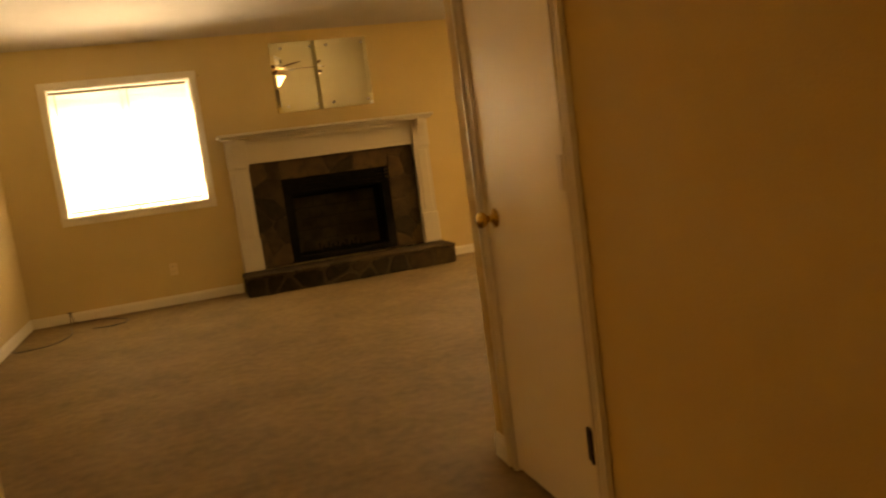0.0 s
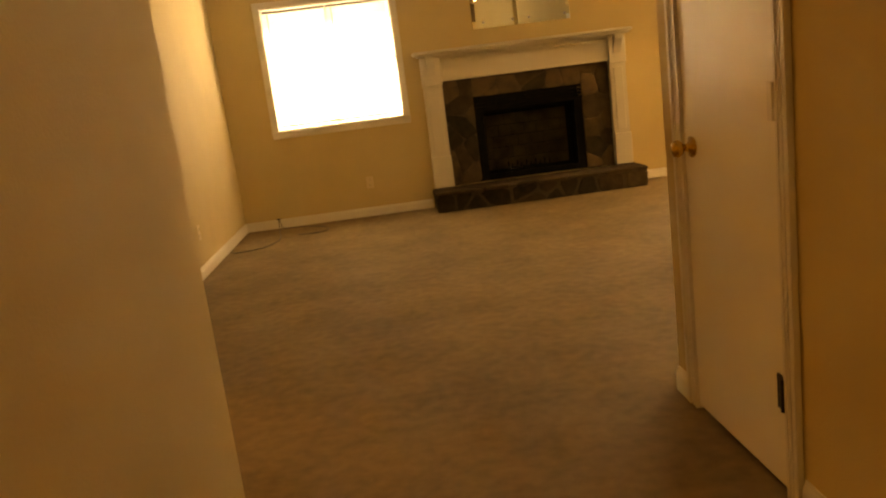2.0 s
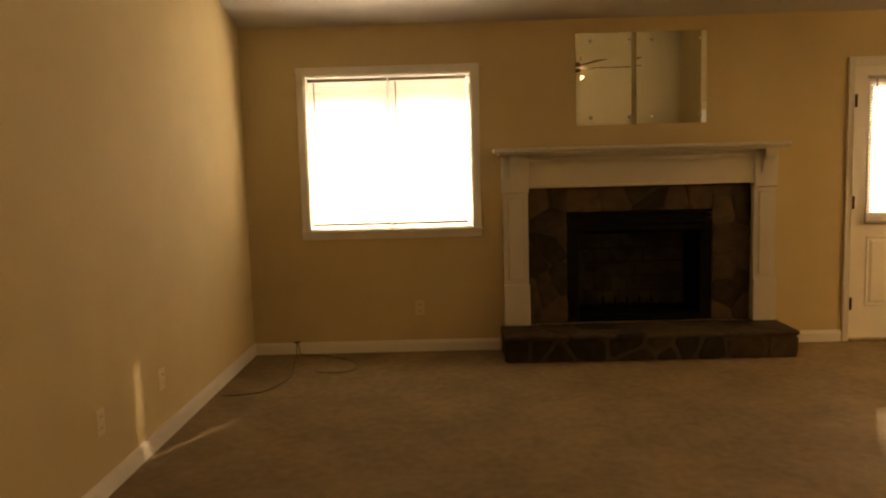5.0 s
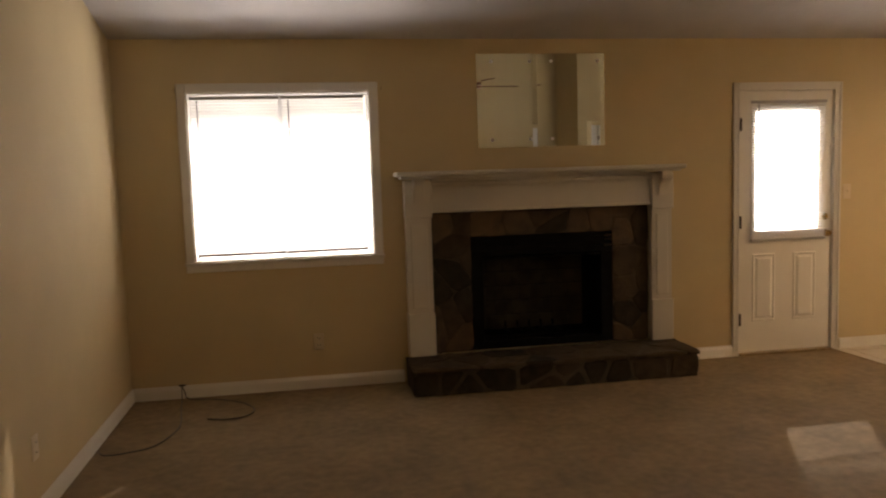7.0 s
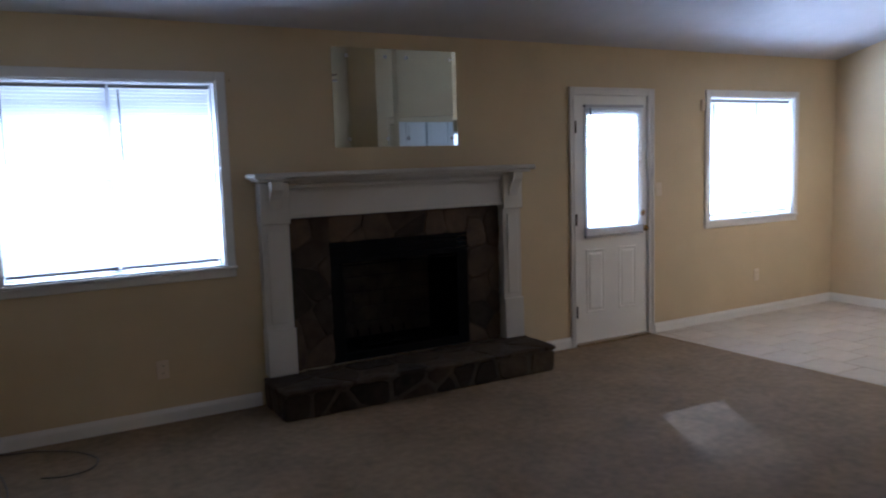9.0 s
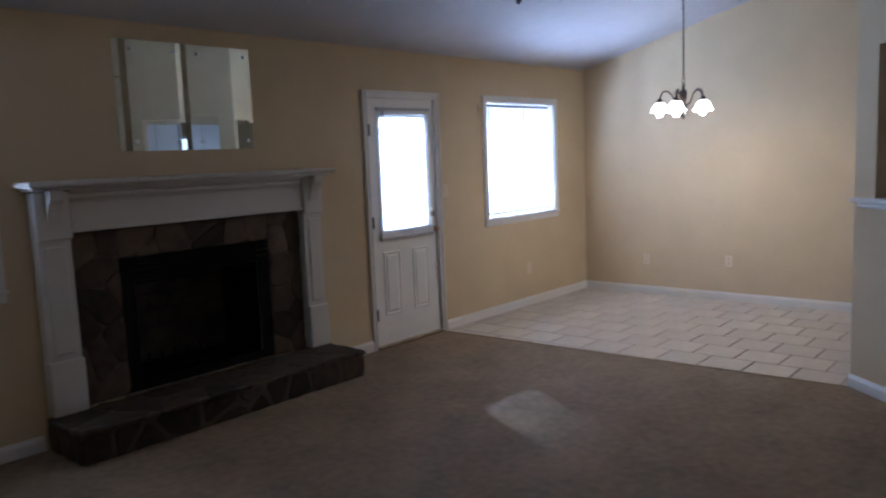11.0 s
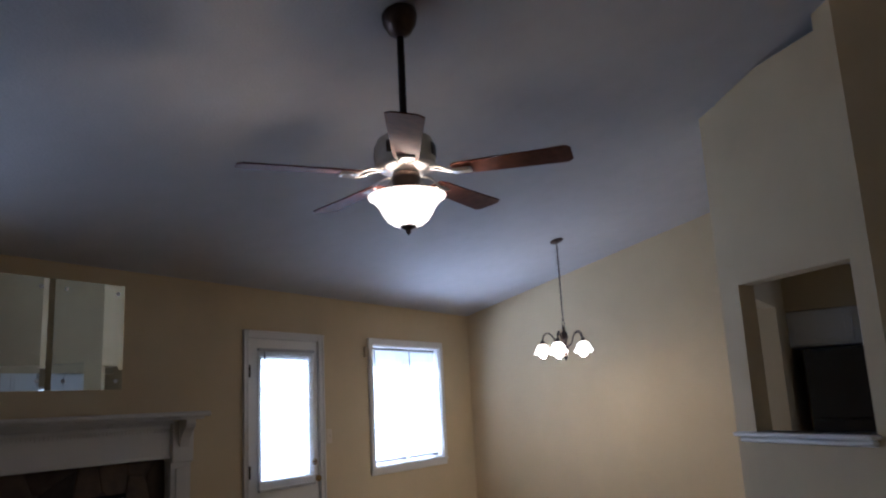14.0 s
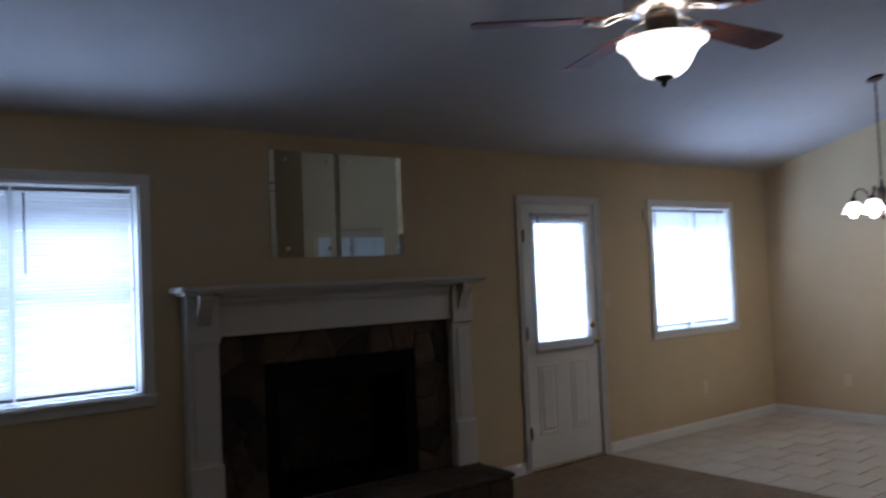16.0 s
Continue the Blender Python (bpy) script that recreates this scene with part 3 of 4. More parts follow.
def fireplace():
    rng = random.Random(5)
    fp = thing("fireplace", "fieldstone fireplace with a sooty black metal firebox", "fireplace", at=(2.96, 0, 0))
    off = Matrix.Translation((-2.96, 0, 0))

    def put(name, bm, mat, label="", parent=None, smooth=False):
        bm.transform(off)
        return part(name, bm, mat, parent or fp, label, smooth)

    sx0, sx1, sz0, sz1 = 2.13, 3.80, 0.195, 1.24
    fx0, fx1, fz0, fz1 = FIRE
    put("mortar_bed", boxes([((sx0, -0.012, sz0), (fx0, -0.001, sz1)), ((fx1, -0.012, sz0), (sx1, -0.001, sz1)), ((fx0, -0.012, fz1), (fx1, -0.001, sz1))]), MORTAR)
    face = Matrix(((1, 0, 0, 0), (0, 0, -1, -0.012), (0, 1, 0, 0), (0, 0, 0, 1)))
    for lo, hi, n in (((sx0, sz0), (fx0, sz1), 10), ((fx1, sz0), (sx1, sz1), 10), ((fx0, fz1), (fx1, sz1), 7)):
        for cell in stone_cells(lo, hi, n, 0.0035, rng):
            put("stone", stone_mesh(cell, face, 0.009, rng), rng.choice((RUST, RUST, BROWN, BROWN, STONE)))
    # hearth
    hx0, hx1, hy, hz = 1.915, 3.985, -0.455, 0.165
    put("hearth_core", box((hx0 + 0.004, hy + 0.006, 0), (hx1 - 0.004, -0.016, hz), 0.006), MORTAR)
    put("hearth_bed", box((hx0 - 0.008, hy - 0.009, hz + 0.001), (hx1 + 0.008, -0.035, hz + 0.025), 0.008), MORTAR)
    front = Matrix(((1, 0, 0, 0), (0, 0, -1, hy + 0.02), (0, 1, 0, 0), (0, 0, 0, 1)))
    for cell in stone_cells((hx0, 0.0), (hx1, hz), 12, 0.020, rng):
        put("stone", stone_mesh(cell, front, 0.020, rng), rng.choice((STONE, STONE, BROWN, BROWN)))
    for side, x in ((1, hx1 - 0.015), (-1, hx0 + 0.015)):
        m = Matrix(((0, 0, side, x), (side, 0, 0, 0), (0, 1, 0, 0), (0, 0, 0, 1)))
        lo, hi = ((hy + 0.02, 0), (-0.02, hz)) if side > 0 else ((0.02, 0), (-hy - 0.02, hz))
        for cell in stone_cells(lo, hi, 3, 0.014, rng):
            put("stone", stone_mesh(cell, m, 0.018, rng), BROWN)
    top = Matrix.Translation((0, 0, hz))
    for cell in stone_cells((hx0 - 0.012, hy - 0.015), (hx1 + 0.012, -0.035), 15, 0.012, rng, 0.8):
        put("hearth_slab", stone_mesh(cell, top, 0.030, rng), rng.choice((BROWN, BROWN, STONE)))
    # firebox: a splayed brick-lined box behind a metal face
    d = 0.52
    box_ob = put("firebox_back", box((fx0 - 0.02, d, fz0 - 0.05), (fx1 + 0.02, d + 0.04, fz1 + 0.05)), SOOT, "sooty black sheet-metal firebox")
    for lo, hi in (((fx0 - 0.06, 0.142, fz0 - 0.05), (fx0 - 0.02, d + 0.04, fz1 + 0.05)), ((fx1 + 0.02, 0.142, fz0 - 0.05), (fx1 + 0.06, d + 0.04, fz1 + 0.05)), ((fx0 - 0.02, 0.142, fz1 + 0.01), (fx1 + 0.02, d, fz1 + 0.05)), ((fx0 - 0.02, 0.0, fz0 - 0.05), (fx1 + 0.02, d, fz0 - 0.012))):
        put("firebox_panel", box(lo, hi), SOOT)
    for y, za, zb in ((-0.020, 0.15, 0.11), (-0.012, 0.105, 0.07), (-0.012, 0.065, 0.035), (-0.020, 0.03, 0.0)):
        put("louvre", box((fx0, y, fz1 - za), (fx1, 0.0, fz1 - zb), 0.003), SOOT, parent=box_ob)
    for lo, hi in (((fx0, -0.018, fz0), (fx0 + 0.09, 0.004, fz1 - 0.15)), ((fx1 - 0.09, -0.018, fz0), (fx1, 0.004, fz1 - 0.15)), ((fx0 + 0.09, -0.018, fz0), (fx1 - 0.09, 0.004, fz0 + 0.06))):
        put("metal_face", box(lo, hi, 0.004), SOOT, parent=box_ob)
    put("screen_rod", tube([(fx0 + 0.1, -0.004, fz1 - 0.17), (fx1 - 0.1, -0.004, fz1 - 0.17)], 0.005, 8), SOOT, parent=box_ob)
    for i in range(5):
        for j in range(8):
            a = fx0 + 0.10 + (j - 0.5 * (i % 2)) * 0.135
            lo, hi = max(a, fx0 + 0.06), min(a + 0.129, fx1 - 0.06)
            if hi - lo > 0.03:
                put("firebrick", box((lo, d - 0.02, fz0 + 0.04 + i * 0.118), (hi, d, fz0 + 0.152 + i * 0.118), 0.004), FIREBRICK, parent=box_ob)
    # grate
    gr = tube([(2.72, 0.16, fz0 + 0.06), (3.21, 0.16, fz0 + 0.06)], 0.009, 8)
    tube([(2.76, 0.36, fz0 + 0.06), (3.17, 0.36, fz0 + 0.06)], 0.009, 8, gr)
    for k in range(5):
        x = 2.77 + k * 0.098
        tube([(x, 0.13, fz0 + 0.12), (x, 0.16, fz0 + 0.068), (x, 0.38, fz0 + 0.068), (x, 0.40, fz0 + 0.12)], 0.008, 8, gr)
    for x, y in ((2.74, 0.16), (3.19, 0.16), (2.78, 0.36), (3.15, 0.36)):
        tube([(x, y, fz0 - 0.012), (x, y, fz0 + 0.06)], 0.008, 8, gr)
    put("grate", gr, SOOT, "black iron fire grate")
    return fp


fireplace()


def mantel():
    """White mantelpiece: legs on plinths, frieze, corbels, small dentils and a moulded shelf."""
    mt = thing("mantelpiece", "cream-white painted wooden mantelpiece with corbels and moulded shelf", "mantel", at=(2.97, 0, 0.2))
    off = Matrix.Translation((-2.97, 0, -0.2))

    def put(name, bm, label=""):
        bm.transform(off)
        return part(name, bm, CREAM_SHADED, mt, label)

    z0 = 0.197
    for a, b in ((1.940, 2.125), (3.805, 3.965)):
        put("plinth", box((a - 0.006, -0.098, z0), (b + 0.006, -0.001, 0.51), 0.005))
        bm = boxes([((a, -0.075, 0.51), (b, -0.001, 1.20))])
        put("leg", bm)
        put("leg_panel", box((a + 0.032, -0.086, 0.545), (b - 0.032, -0.0745, 1.165), 0.006))
        put("capital", boxes([((a - 0.006, -0.10, 1.20), (b + 0.006, -0.001, 1.47))], 0.005))
        bm = bmesh.new()
        w0, w1 = (a + b) / 2 - 0.038, (a + b) / 2 + 0.038
        prof = [(-0.10, 1.30), (-0.106, 1.30), (-0.112, 1.325), (-0.122, 1.36), (-0.142, 1.395), (-0.168, 1.425), (-0.175, 1.45), (-0.175, 1.478), (-0.10, 1.478)]
        va = [bm.verts.new((w0, y, z)) for y, z in prof]
        vb = [bm.verts.new((w1, y, z)) for y, z in prof]
        for i in range(len(prof)):
            j = (i + 1) % len(prof)
            bm.faces.new((va[i], va[j], vb[j], vb[i]))
        bm.faces.new(va)
        bm.faces.new(vb)
        put("corbel", bm)
    put("frieze", box((2.131, -0.068, 1.238), (3.799, -0.001, 1.478), 0.003))
    put("frieze_edge", boxes([((2.131, -0.080, 1.232), (3.799, -0.069, 1.252))], 0.003))
    put("bed_moulding", box((2.131, -0.082, 1.425), (3.799, -0.0685, 1.4545), 0.006))
    for k in range(62):
        x = 2.145 + k * 0.0268
        put("dentil", box((x, -0.0745, 1.402), (x + 0.013, -0.0675, 1.424)))
    put("cornice", boxes([((1.905, -0.185, 1.478), (3.990, -0.001, 1.497)), ((2.131, -0.10, 1.455), (3.799, -0.068, 1.478))], 0.004))
    put("shelf", box((1.868, -0.232, 1.497), (4.012, -0.001, 1.530), 0.010))
    return mt


mantel()


def wall_mirror():
    x0, x1, z0, z1 = 2.498, 3.467, 1.688, 2.36
    mr = thing("wall_mirror", "frameless wall mirror with rosette screws above the mantel", "mirror", at=(x0, 0, z0))
    xm = x0 + 0.465 * (x1 - x0)
    for a, b in ((x0, xm - 0.001), (xm + 0.001, x1)):
        bm = bmesh.new()
        e, f = 0.036, 0.006
        pts = [(a, -0.006), (a + e, -0.009), (b - e, -0.009), (b, -0.006), (b, -0.001), (a, -0.001)]
        lo = [bm.verts.new((x - x0, y, f * 0)) for x, y in pts]
        hi = [bm.verts.new((x - x0, y, z1 - z0)) for x, y in pts]
        for i in range(6):
            bm.faces.new((lo[i], lo[(i + 1) % 6], hi[(i + 1) % 6], hi[i]))
        bm.faces.new(lo)
        bm.faces.new(hi)
        panel = part("mirror_panel", bm, MIRROR, mr)
        for sx in (a + 0.11, b - 0.05):
            for sz in (0.055, z1 - z0 - 0.055):
                bm = lathe([(0, 0), (0.013, 0), (0.012, 0.003), (0.006, 0.006), (0, 0.0065)], 12)
                bm.transform(pose(sx - x0, -0.009, sz, 90))
                part("rosette_screw", bm, NICKEL, panel, "small round metal rosette")
    return mr


wall_mirror()

# ---- ceiling fan ----


def ceiling_fan():
    top = vault(FAN.x, FAN.y)
    fan = thing("ceiling_fan", "five-blade ceiling fan with nickel motor and lit frosted bowl", "ceiling fan", at=(FAN.x, FAN.y, top))
    dz = -top

    def put(name, bm, mat, label="", smooth=True, parent=None):
        bm.transform(Matrix.Translation((0, 0, dz)))
        return part(name, bm, mat, parent or fan, label, smooth)

    put("canopy", lathe([(0, top + 0.01), (0.075, top + 0.01), (0.078, top - 0.02), (0.07, top - 0.06), (0.045, top - 0.10), (0.02, top - 0.115), (0, top - 0.115)]), BRONZE, "dark bronze canopy")
    put("downrod", lathe([(0, top - 0.11), (0.016, top - 0.11), (0.016, 2.63), (0.024, 2.625), (0.026, 2.6), (0, 2.6)], 16), BRONZE, "dark bronze rod")
    motor = put("motor", lathe([(0, 2.615), (0.05, 2.615), (0.085, 2.605), (0.115, 2.585), (0.128, 2.555), (0.128, 2.5), (0.12, 2.485), (0.13, 2.475), (0.13, 2.465), (0.10, 2.45), (0.06, 2.44), (0, 2.44)], 40), NICKEL, "brushed nickel motor housing")
    for k in range(4):
        bm = bmesh.new()
        a0 = radians(20 + 90 * k)
        rows = []
        for q in range(7):
            a = a0 + radians(42) * (q / 6 - 0.5)
            rows.append([bm.verts.new((r * math.cos(a), r * math.sin(a), z)) for r, z in ((0.1285, 2.502), (0.1305, 2.505), (0.1315, 2.53), (0.1305, 2.552), (0.1285, 2.555))])
        for p, q in zip(rows, rows[1:]):
            for j in range(4):
                bm.faces.new((p[j], q[j], q[j + 1], p[j + 1]))
        put("motor_vent", bm, BRONZE, "dark vent in the motor housing", parent=motor)
    put("light_fitter", lathe([(0, 2.44), (0.055, 2.44), (0.06, 2.41), (0.05, 2.37), (0.062, 2.355), (0.062, 2.345), (0, 2.345)], 28), BRONZE, "dark bronze light fitter")
    # blades, held by curved arms
    base = math.atan2(-0.814, 0.58)
    for k in range(5):
        a = base + radians(-19 + 72 * k)
        turn = Matrix.Rotation(a, 4, "Z")
        bm = bmesh.new()
        outline = []
        for s in range(25):
            t = s / 24
            x = 0.20 + 0.49 * t
            w = 0.050 + 0.020 * t
            if t > 0.93:
                w *= max(0.0, 1 - ((t - 0.93) / 0.07) ** 3) ** 0.33 * 0.35 + 0.65
            if t < 0.06:
                w *= 0.75 + 0.25 * t / 0.06
            outline.append((x, w))
        loop = [(x, w) for x, w in outline] + [(x, -w) for x, w in reversed(outline)]
        tilt = Matrix.Rotation(radians(-9), 4, "X")
        lo = [bm.verts.new(Matrix.Translation((0, 0, 2.432)) @ tilt @ Vector((x, y, 0))) for x, y in loop]
        hi = [bm.verts.new(Matrix.Translation((0, 0, 2.438)) @ tilt @ Vector((x, y, 0))) for x, y in loop]
        bm.faces.new(lo)
        bm.faces.new(hi)
        for i in range(len(loop)):
            j = (i + 1) % len(loop)
            bm.faces.new((lo[i], lo[j], hi[j], hi[i]))
        bm.transform(turn)
        blade = put("blade", bm, BLADE, "dark reddish-brown wooden blade", smooth=False)
        bm = bmesh.new()
        for y in (-0.022, 0.022):
            tube(smooth_line([(0.10, y * 0.3, 2.452), (0.15, y * 1.2, 2.444), (0.20, y * 1.4, 2.428 + y * 0.2), (0.27, y, 2.425 + y * 0.2)], 5), 0.006, 7, bm)
        box((0.20, -0.035, 2.421), (0.28, 0.035, 2.427), 0.002, bm)
        bm.transform(turn)
        put("blade_arm", bm, NICKEL, "curved metal blade arm", parent=blade)
    # bowl
    put("bowl", lathe([(0.030, 2.215), (0.060, 2.22), (0.085, 2.238), (0.103, 2.265), (0.120, 2.3), (0.143, 2.325), (0.160, 2.335), (0.162, 2.342), (0.156, 2.344), (0.138, 2.331), (0.115, 2.307), (0.10, 2.272), (0.08, 2.245), (0.058, 2.227), (0.030, 2.222)], 48), SHADE_FAN, "glowing frosted glass bowl")
    put("finial", lathe([(0, 2.342), (0.005, 2.342), (0.005, 2.228), (0.032, 2.22), (0.036, 2.213), (0.02, 2.202), (0.008, 2.196), (0.012, 2.19), (0.006, 2.182), (0, 2.175)], 20), BRONZE, "dark bronze finial")
    return fan


ceiling_fan()

# ---- chandelier ----


def chandelier():
    top = vault(CHAND.x, CHAND.y)
    ch = thing("chandelier", "bronze five-arm chandelier with lit white glass shades", "chandelier", at=(CHAND.x, CHAND.y, top))

    def put(name, bm, mat, label="", smooth=True, parent=None):
        bm.transform(Matrix.Translation((0, 0, -top)))
        return part(name, bm, mat, parent or ch, label, smooth)

    bm = lathe([(0, 0.004), (0.062, 0.004), (0.062, -0.01), (0.045, -0.022), (0.012, -0.03), (0, -0.03)], 28)
    bm.transform(Matrix.Translation((0, 0, top)) @ Matrix.Rotation(-math.atan(SLOPE), 4, "X"))
    put("canopy", bm, BRONZE, "round bronze canopy")
    # chain of links with the cord
    bm = tube([(0, 0, top - 0.02), (0.004, 0, 2.5), (0, 0, 2.17)], 0.004, 6)
    n = int((top - 0.03 - 2.17) / 0.032)
    for i in range(n):
        z = 2.185 + i * 0.032
        pts = []
        for k in range(11):
            a = 2 * math.pi * k / 10
            u, v = 0.009 * math.cos(a), 0.019 * math.sin(a)
            pts.append((u, 0, z + v) if i % 2 else (0, u, z + v))
        tube(pts, 0.0022, 5, bm)
    put("chain", bm, BRONZE, "thin bronze chain")
    ring = [(0.026 * math.cos(2 * math.pi * k / 16), 0, 2.145 + 0.026 * math.sin(2 * math.pi * k / 16)) for k in range(17)]
    put("hanging_ring", tube(ring, 0.004, 6), BRONZE)
    put("column", lathe([(0, 2.12), (0.012, 2.118), (0.016, 2.10), (0.010, 2.085), (0.026, 2.06), (0.032, 2.03), (0.024, 1.99), (0.014, 1.96), (0.022, 1.945), (0.035, 1.925), (0.03, 1.90), (0.014, 1.885), (0.022, 1.865), (0.024, 1.85), (0.012, 1.832), (0.006, 1.82), (0, 1.812)], 24), BRONZE, "turned bronze column")
    face = math.atan2(-4.508 - CHAND.y, 0.297 - CHAND.x)
    for k in range(5):
        a = face - math.pi / 2 + radians(72 * k)
        turn = Matrix.Rotation(a, 4, "Z")
        bm = tube(smooth_line([(0.02, 0, 1.935), (0.07, 0, 1.96), (0.10, 0, 2.03), (0.14, 0, 2.065), (0.18, 0, 2.05), (0.198, 0, 1.995)], 6), 0.0065, 8)
        bm.transform(turn)
        arm = put("arm", bm, BRONZE, "curved bronze arm")
        bm = lathe([(0, 2.005), (0.014, 2.003), (0.018, 1.985), (0.032, 1.965), (0.034, 1.955), (0, 1.955)], 18, (0.198, 0, 0))
        bm.transform(turn)
        put("shade_holder", bm, BRONZE, parent=arm)
        bm = lathe([(0.024, 1.970), (0.036, 1.965), (0.050, 1.950), (0.060, 1.928), (0.069, 1.905), (0.081, 1.890), (0.083, 1.885), (0.079, 1.886), (0.066, 1.902), (0.057, 1.926), (0.047, 1.946), (0.034, 1.960), (0.022, 1.965)], 32, (0.198, 0, 0))
        bm.transform(turn)
        put("shade", bm, SHADE_CH, "glowing white bell glass shade", parent=arm)
        bm = lathe([(0, 1.95), (0.014, 1.948), (0.015, 1.92), (0.026, 1.888), (0.028, 1.872), (0.020, 1.854), (0, 1.847)], 18, (0.198, 0, 0))
        bm.transform(turn)
        put("bulb", bm, BULB, "lit bulb", parent=arm)
    return ch


chandelier()

# ---- closet door in the hall ----


def closet_door():
    y0, y1, z1 = CL
    fr = tagged(new("door_2"), "closed flush white closet door with a brass knob", "door", kind="structure")
    c = 0.065
    for lo, hi, axis, outer in (((HX - 0.018, y0 - c + 0.012, 0.0), (HX, y0 + 0.012, z1 + c - 0.012), 1, True), ((HX - 0.018, y1 - 0.012, 0.0), (HX, y1 + c - 0.012, z1 + c - 0.012), 1, False), ((HX - 0.018, y0 + 0.012, z1 - 0.012), (HX, y1 - 0.012, z1 + c - 0.012), 2, False)):
        part("casing", moulded(lo, hi, axis, (0, 0.018), outer), TRIM, fr)
    part("jamb", boxes([((HX, y0, 0.0), (HX + 0.12, y0 + 0.012, z1)), ((HX, y1 - 0.012, 0.0), (HX + 0.12, y1, z1)), ((HX, y0 + 0.012, z1 - 0.012), (HX + 0.12, y1 - 0.012, z1))]), TRIM, fr)
    leaf = part("door_leaf", box((HX - 0.003, y0 + 0.0135, 0.015), (HX + 0.032, y1 - 0.0135, z1 - 0.0145), 0.002), DOORP, fr)
    for z in (0.29, 1.05, 1.80):
        bm = tube([(HX - 0.012, y0 + 0.016, z - 0.046), (HX - 0.012, y0 + 0.016, z + 0.046)], 0.008, 10)
        box((HX - 0.0085, y0 + 0.018, z - 0.048), (HX - 0.002, y0 + 0.055, z + 0.048), 0, bm)
        part("hinge", bm, BLACKENED if z < 1 else TRIM, leaf, "dark metal hinge" if z < 1 else "hinge painted over in white")
    bm = lathe([(0, 0), (0.031, 0), (0.033, 0.006), (0.014, 0.012), (0.011, 0.03), (0.022, 0.037), (0.028, 0.05), (0.026, 0.06), (0.014, 0.066), (0, 0.067)], 24)
    bm.transform(pose(HX - 0.003, -5.405, 0.905, 0, -90, 0))
    part("door_knob", bm, BRASS, leaf, "round brass knob", smooth=True)
    return fr


closet_door()

# ---- kitchen behind the hatch ----
ledge = thing("hatch_ledge", "white painted wooden ledge of the serving hatch", "ledge", at=E0 + Vector((0, 0, HATCH[2])))
down = Matrix.Translation(-E0 - Vector((0, 0, HATCH[2])))
for nm, lo, hi, bevel in (("board", (HATCH[0] - 0.14, -0.075, HATCH[2] - 0.024), (HATCH[1] + 0.03, 0.145, HATCH[2]), 0.008), ("moulding", (HATCH[0] - 0.12, -0.042, HATCH[2] - 0.060), (HATCH[1] + 0.015, -0.001, HATCH[2] - 0.0245), 0.012)):
    bm = slanted([(lo, hi)], bevel)
    bm.transform(down)
    part(nm, bm, TRIM, ledge)


def refrigerator():
    f = thing("refrigerator", "black two-door refrigerator under white cabinets", "refrigerator", at=(7.5, -4.0, 0))
    x0, x1, y0, y1 = -0.38, 0.38, -0.42, 0.42
    part("body", box((x0 + 0.06, y0, 0.02), (x1, y1, 1.78), 0.01), FRIDGE, f)
    part("base", box((x0 + 0.10, y0 + 0.02, 0.0), (x1 - 0.02, y1 - 0.02, 0.03)), SLOT, f)
    for z0, z1, h0, h1 in ((0.08, 1.22, 0.75, 1.16), (1.24, 1.77, 1.30, 1.55)):
        d = part("door", box((x0, y0 + 0.003, z0), (x0 + 0.056, y1 - 0.003, z1), 0.012, seg=2), FRIDGE, f)
        bm = box((x0 - 0.045, y0 + 0.05, h0), (x0 - 0.025, y0 + 0.075, h1), 0.006)
        for hz in (h0 + 0.03, h1 - 0.03):
            box((x0 - 0.03, y0 + 0.054, hz - 0.015), (x0 + 0.002, y0 + 0.071, hz + 0.015), 0.002, bm)
        part("handle", bm, FRIDGE, d)
    return f


refrigerator()


def wall_cabinet(x, y, z0, z1, w, depth, rz, label, doors=2):
    """A wall cabinet; its front faces -x before it is turned."""
    cb = thing("wall_cabinet", label, "cabinet", "kitchen cabinets", at=(x, y, z0))
    cb.matrix_basis = pose(x, y, z0, 0, 0, rz)
    h = z1 - z0
    part("body", box((0.02, -w / 2, 0), (depth, w / 2, h), 0.002), CABINET, cb)
    for k in range(doors):
        a = -w / 2 + 0.012 + k * (w - 0.012) / doors
        b = a + (w - 0.012) / doors - 0.012
        d = part("door", box((0.0, a, 0.015), (0.019, b, h - 0.015), 0.004), CABINET, cb)
        part("door_panel", box((-0.006, a + 0.05, 0.055), (0.0, b - 0.05, h - 0.055), 0.005), CABINET, d)
        bm = lathe([(0, 0), (0.008, 0), (0.006, 0.012), (0.014, 0.02), (0.012, 0.028), (0, 0.03)], 12)
        bm.transform(pose(-0.0, (b - 0.025) if k == 0 else (a + 0.025), 0.05, 0, -90, 0))
        part("knob", bm, CABINET, d)
    return cb


wall_cabinet(7.30, -3.955, 1.80, 2.10, 1.0, 0.64, 0, "white painted cabinet above the refrigerator")
for k in range(3):
    wall_cabinet(5.55 + k * 0.80, -6.56, 1.42, 2.23, 0.78, 0.34, -90, "white painted kitchen wall cabinet")
structure("soffit", boxes([((7.28, -4.6, 2.101), (EAST, -3.47, HALL_H)), ((4.90, -6.9, 2.23), (EAST, -6.53, HALL_H))]), WALL, "boxed-in soffit above the kitchen cabinets", "soffit")

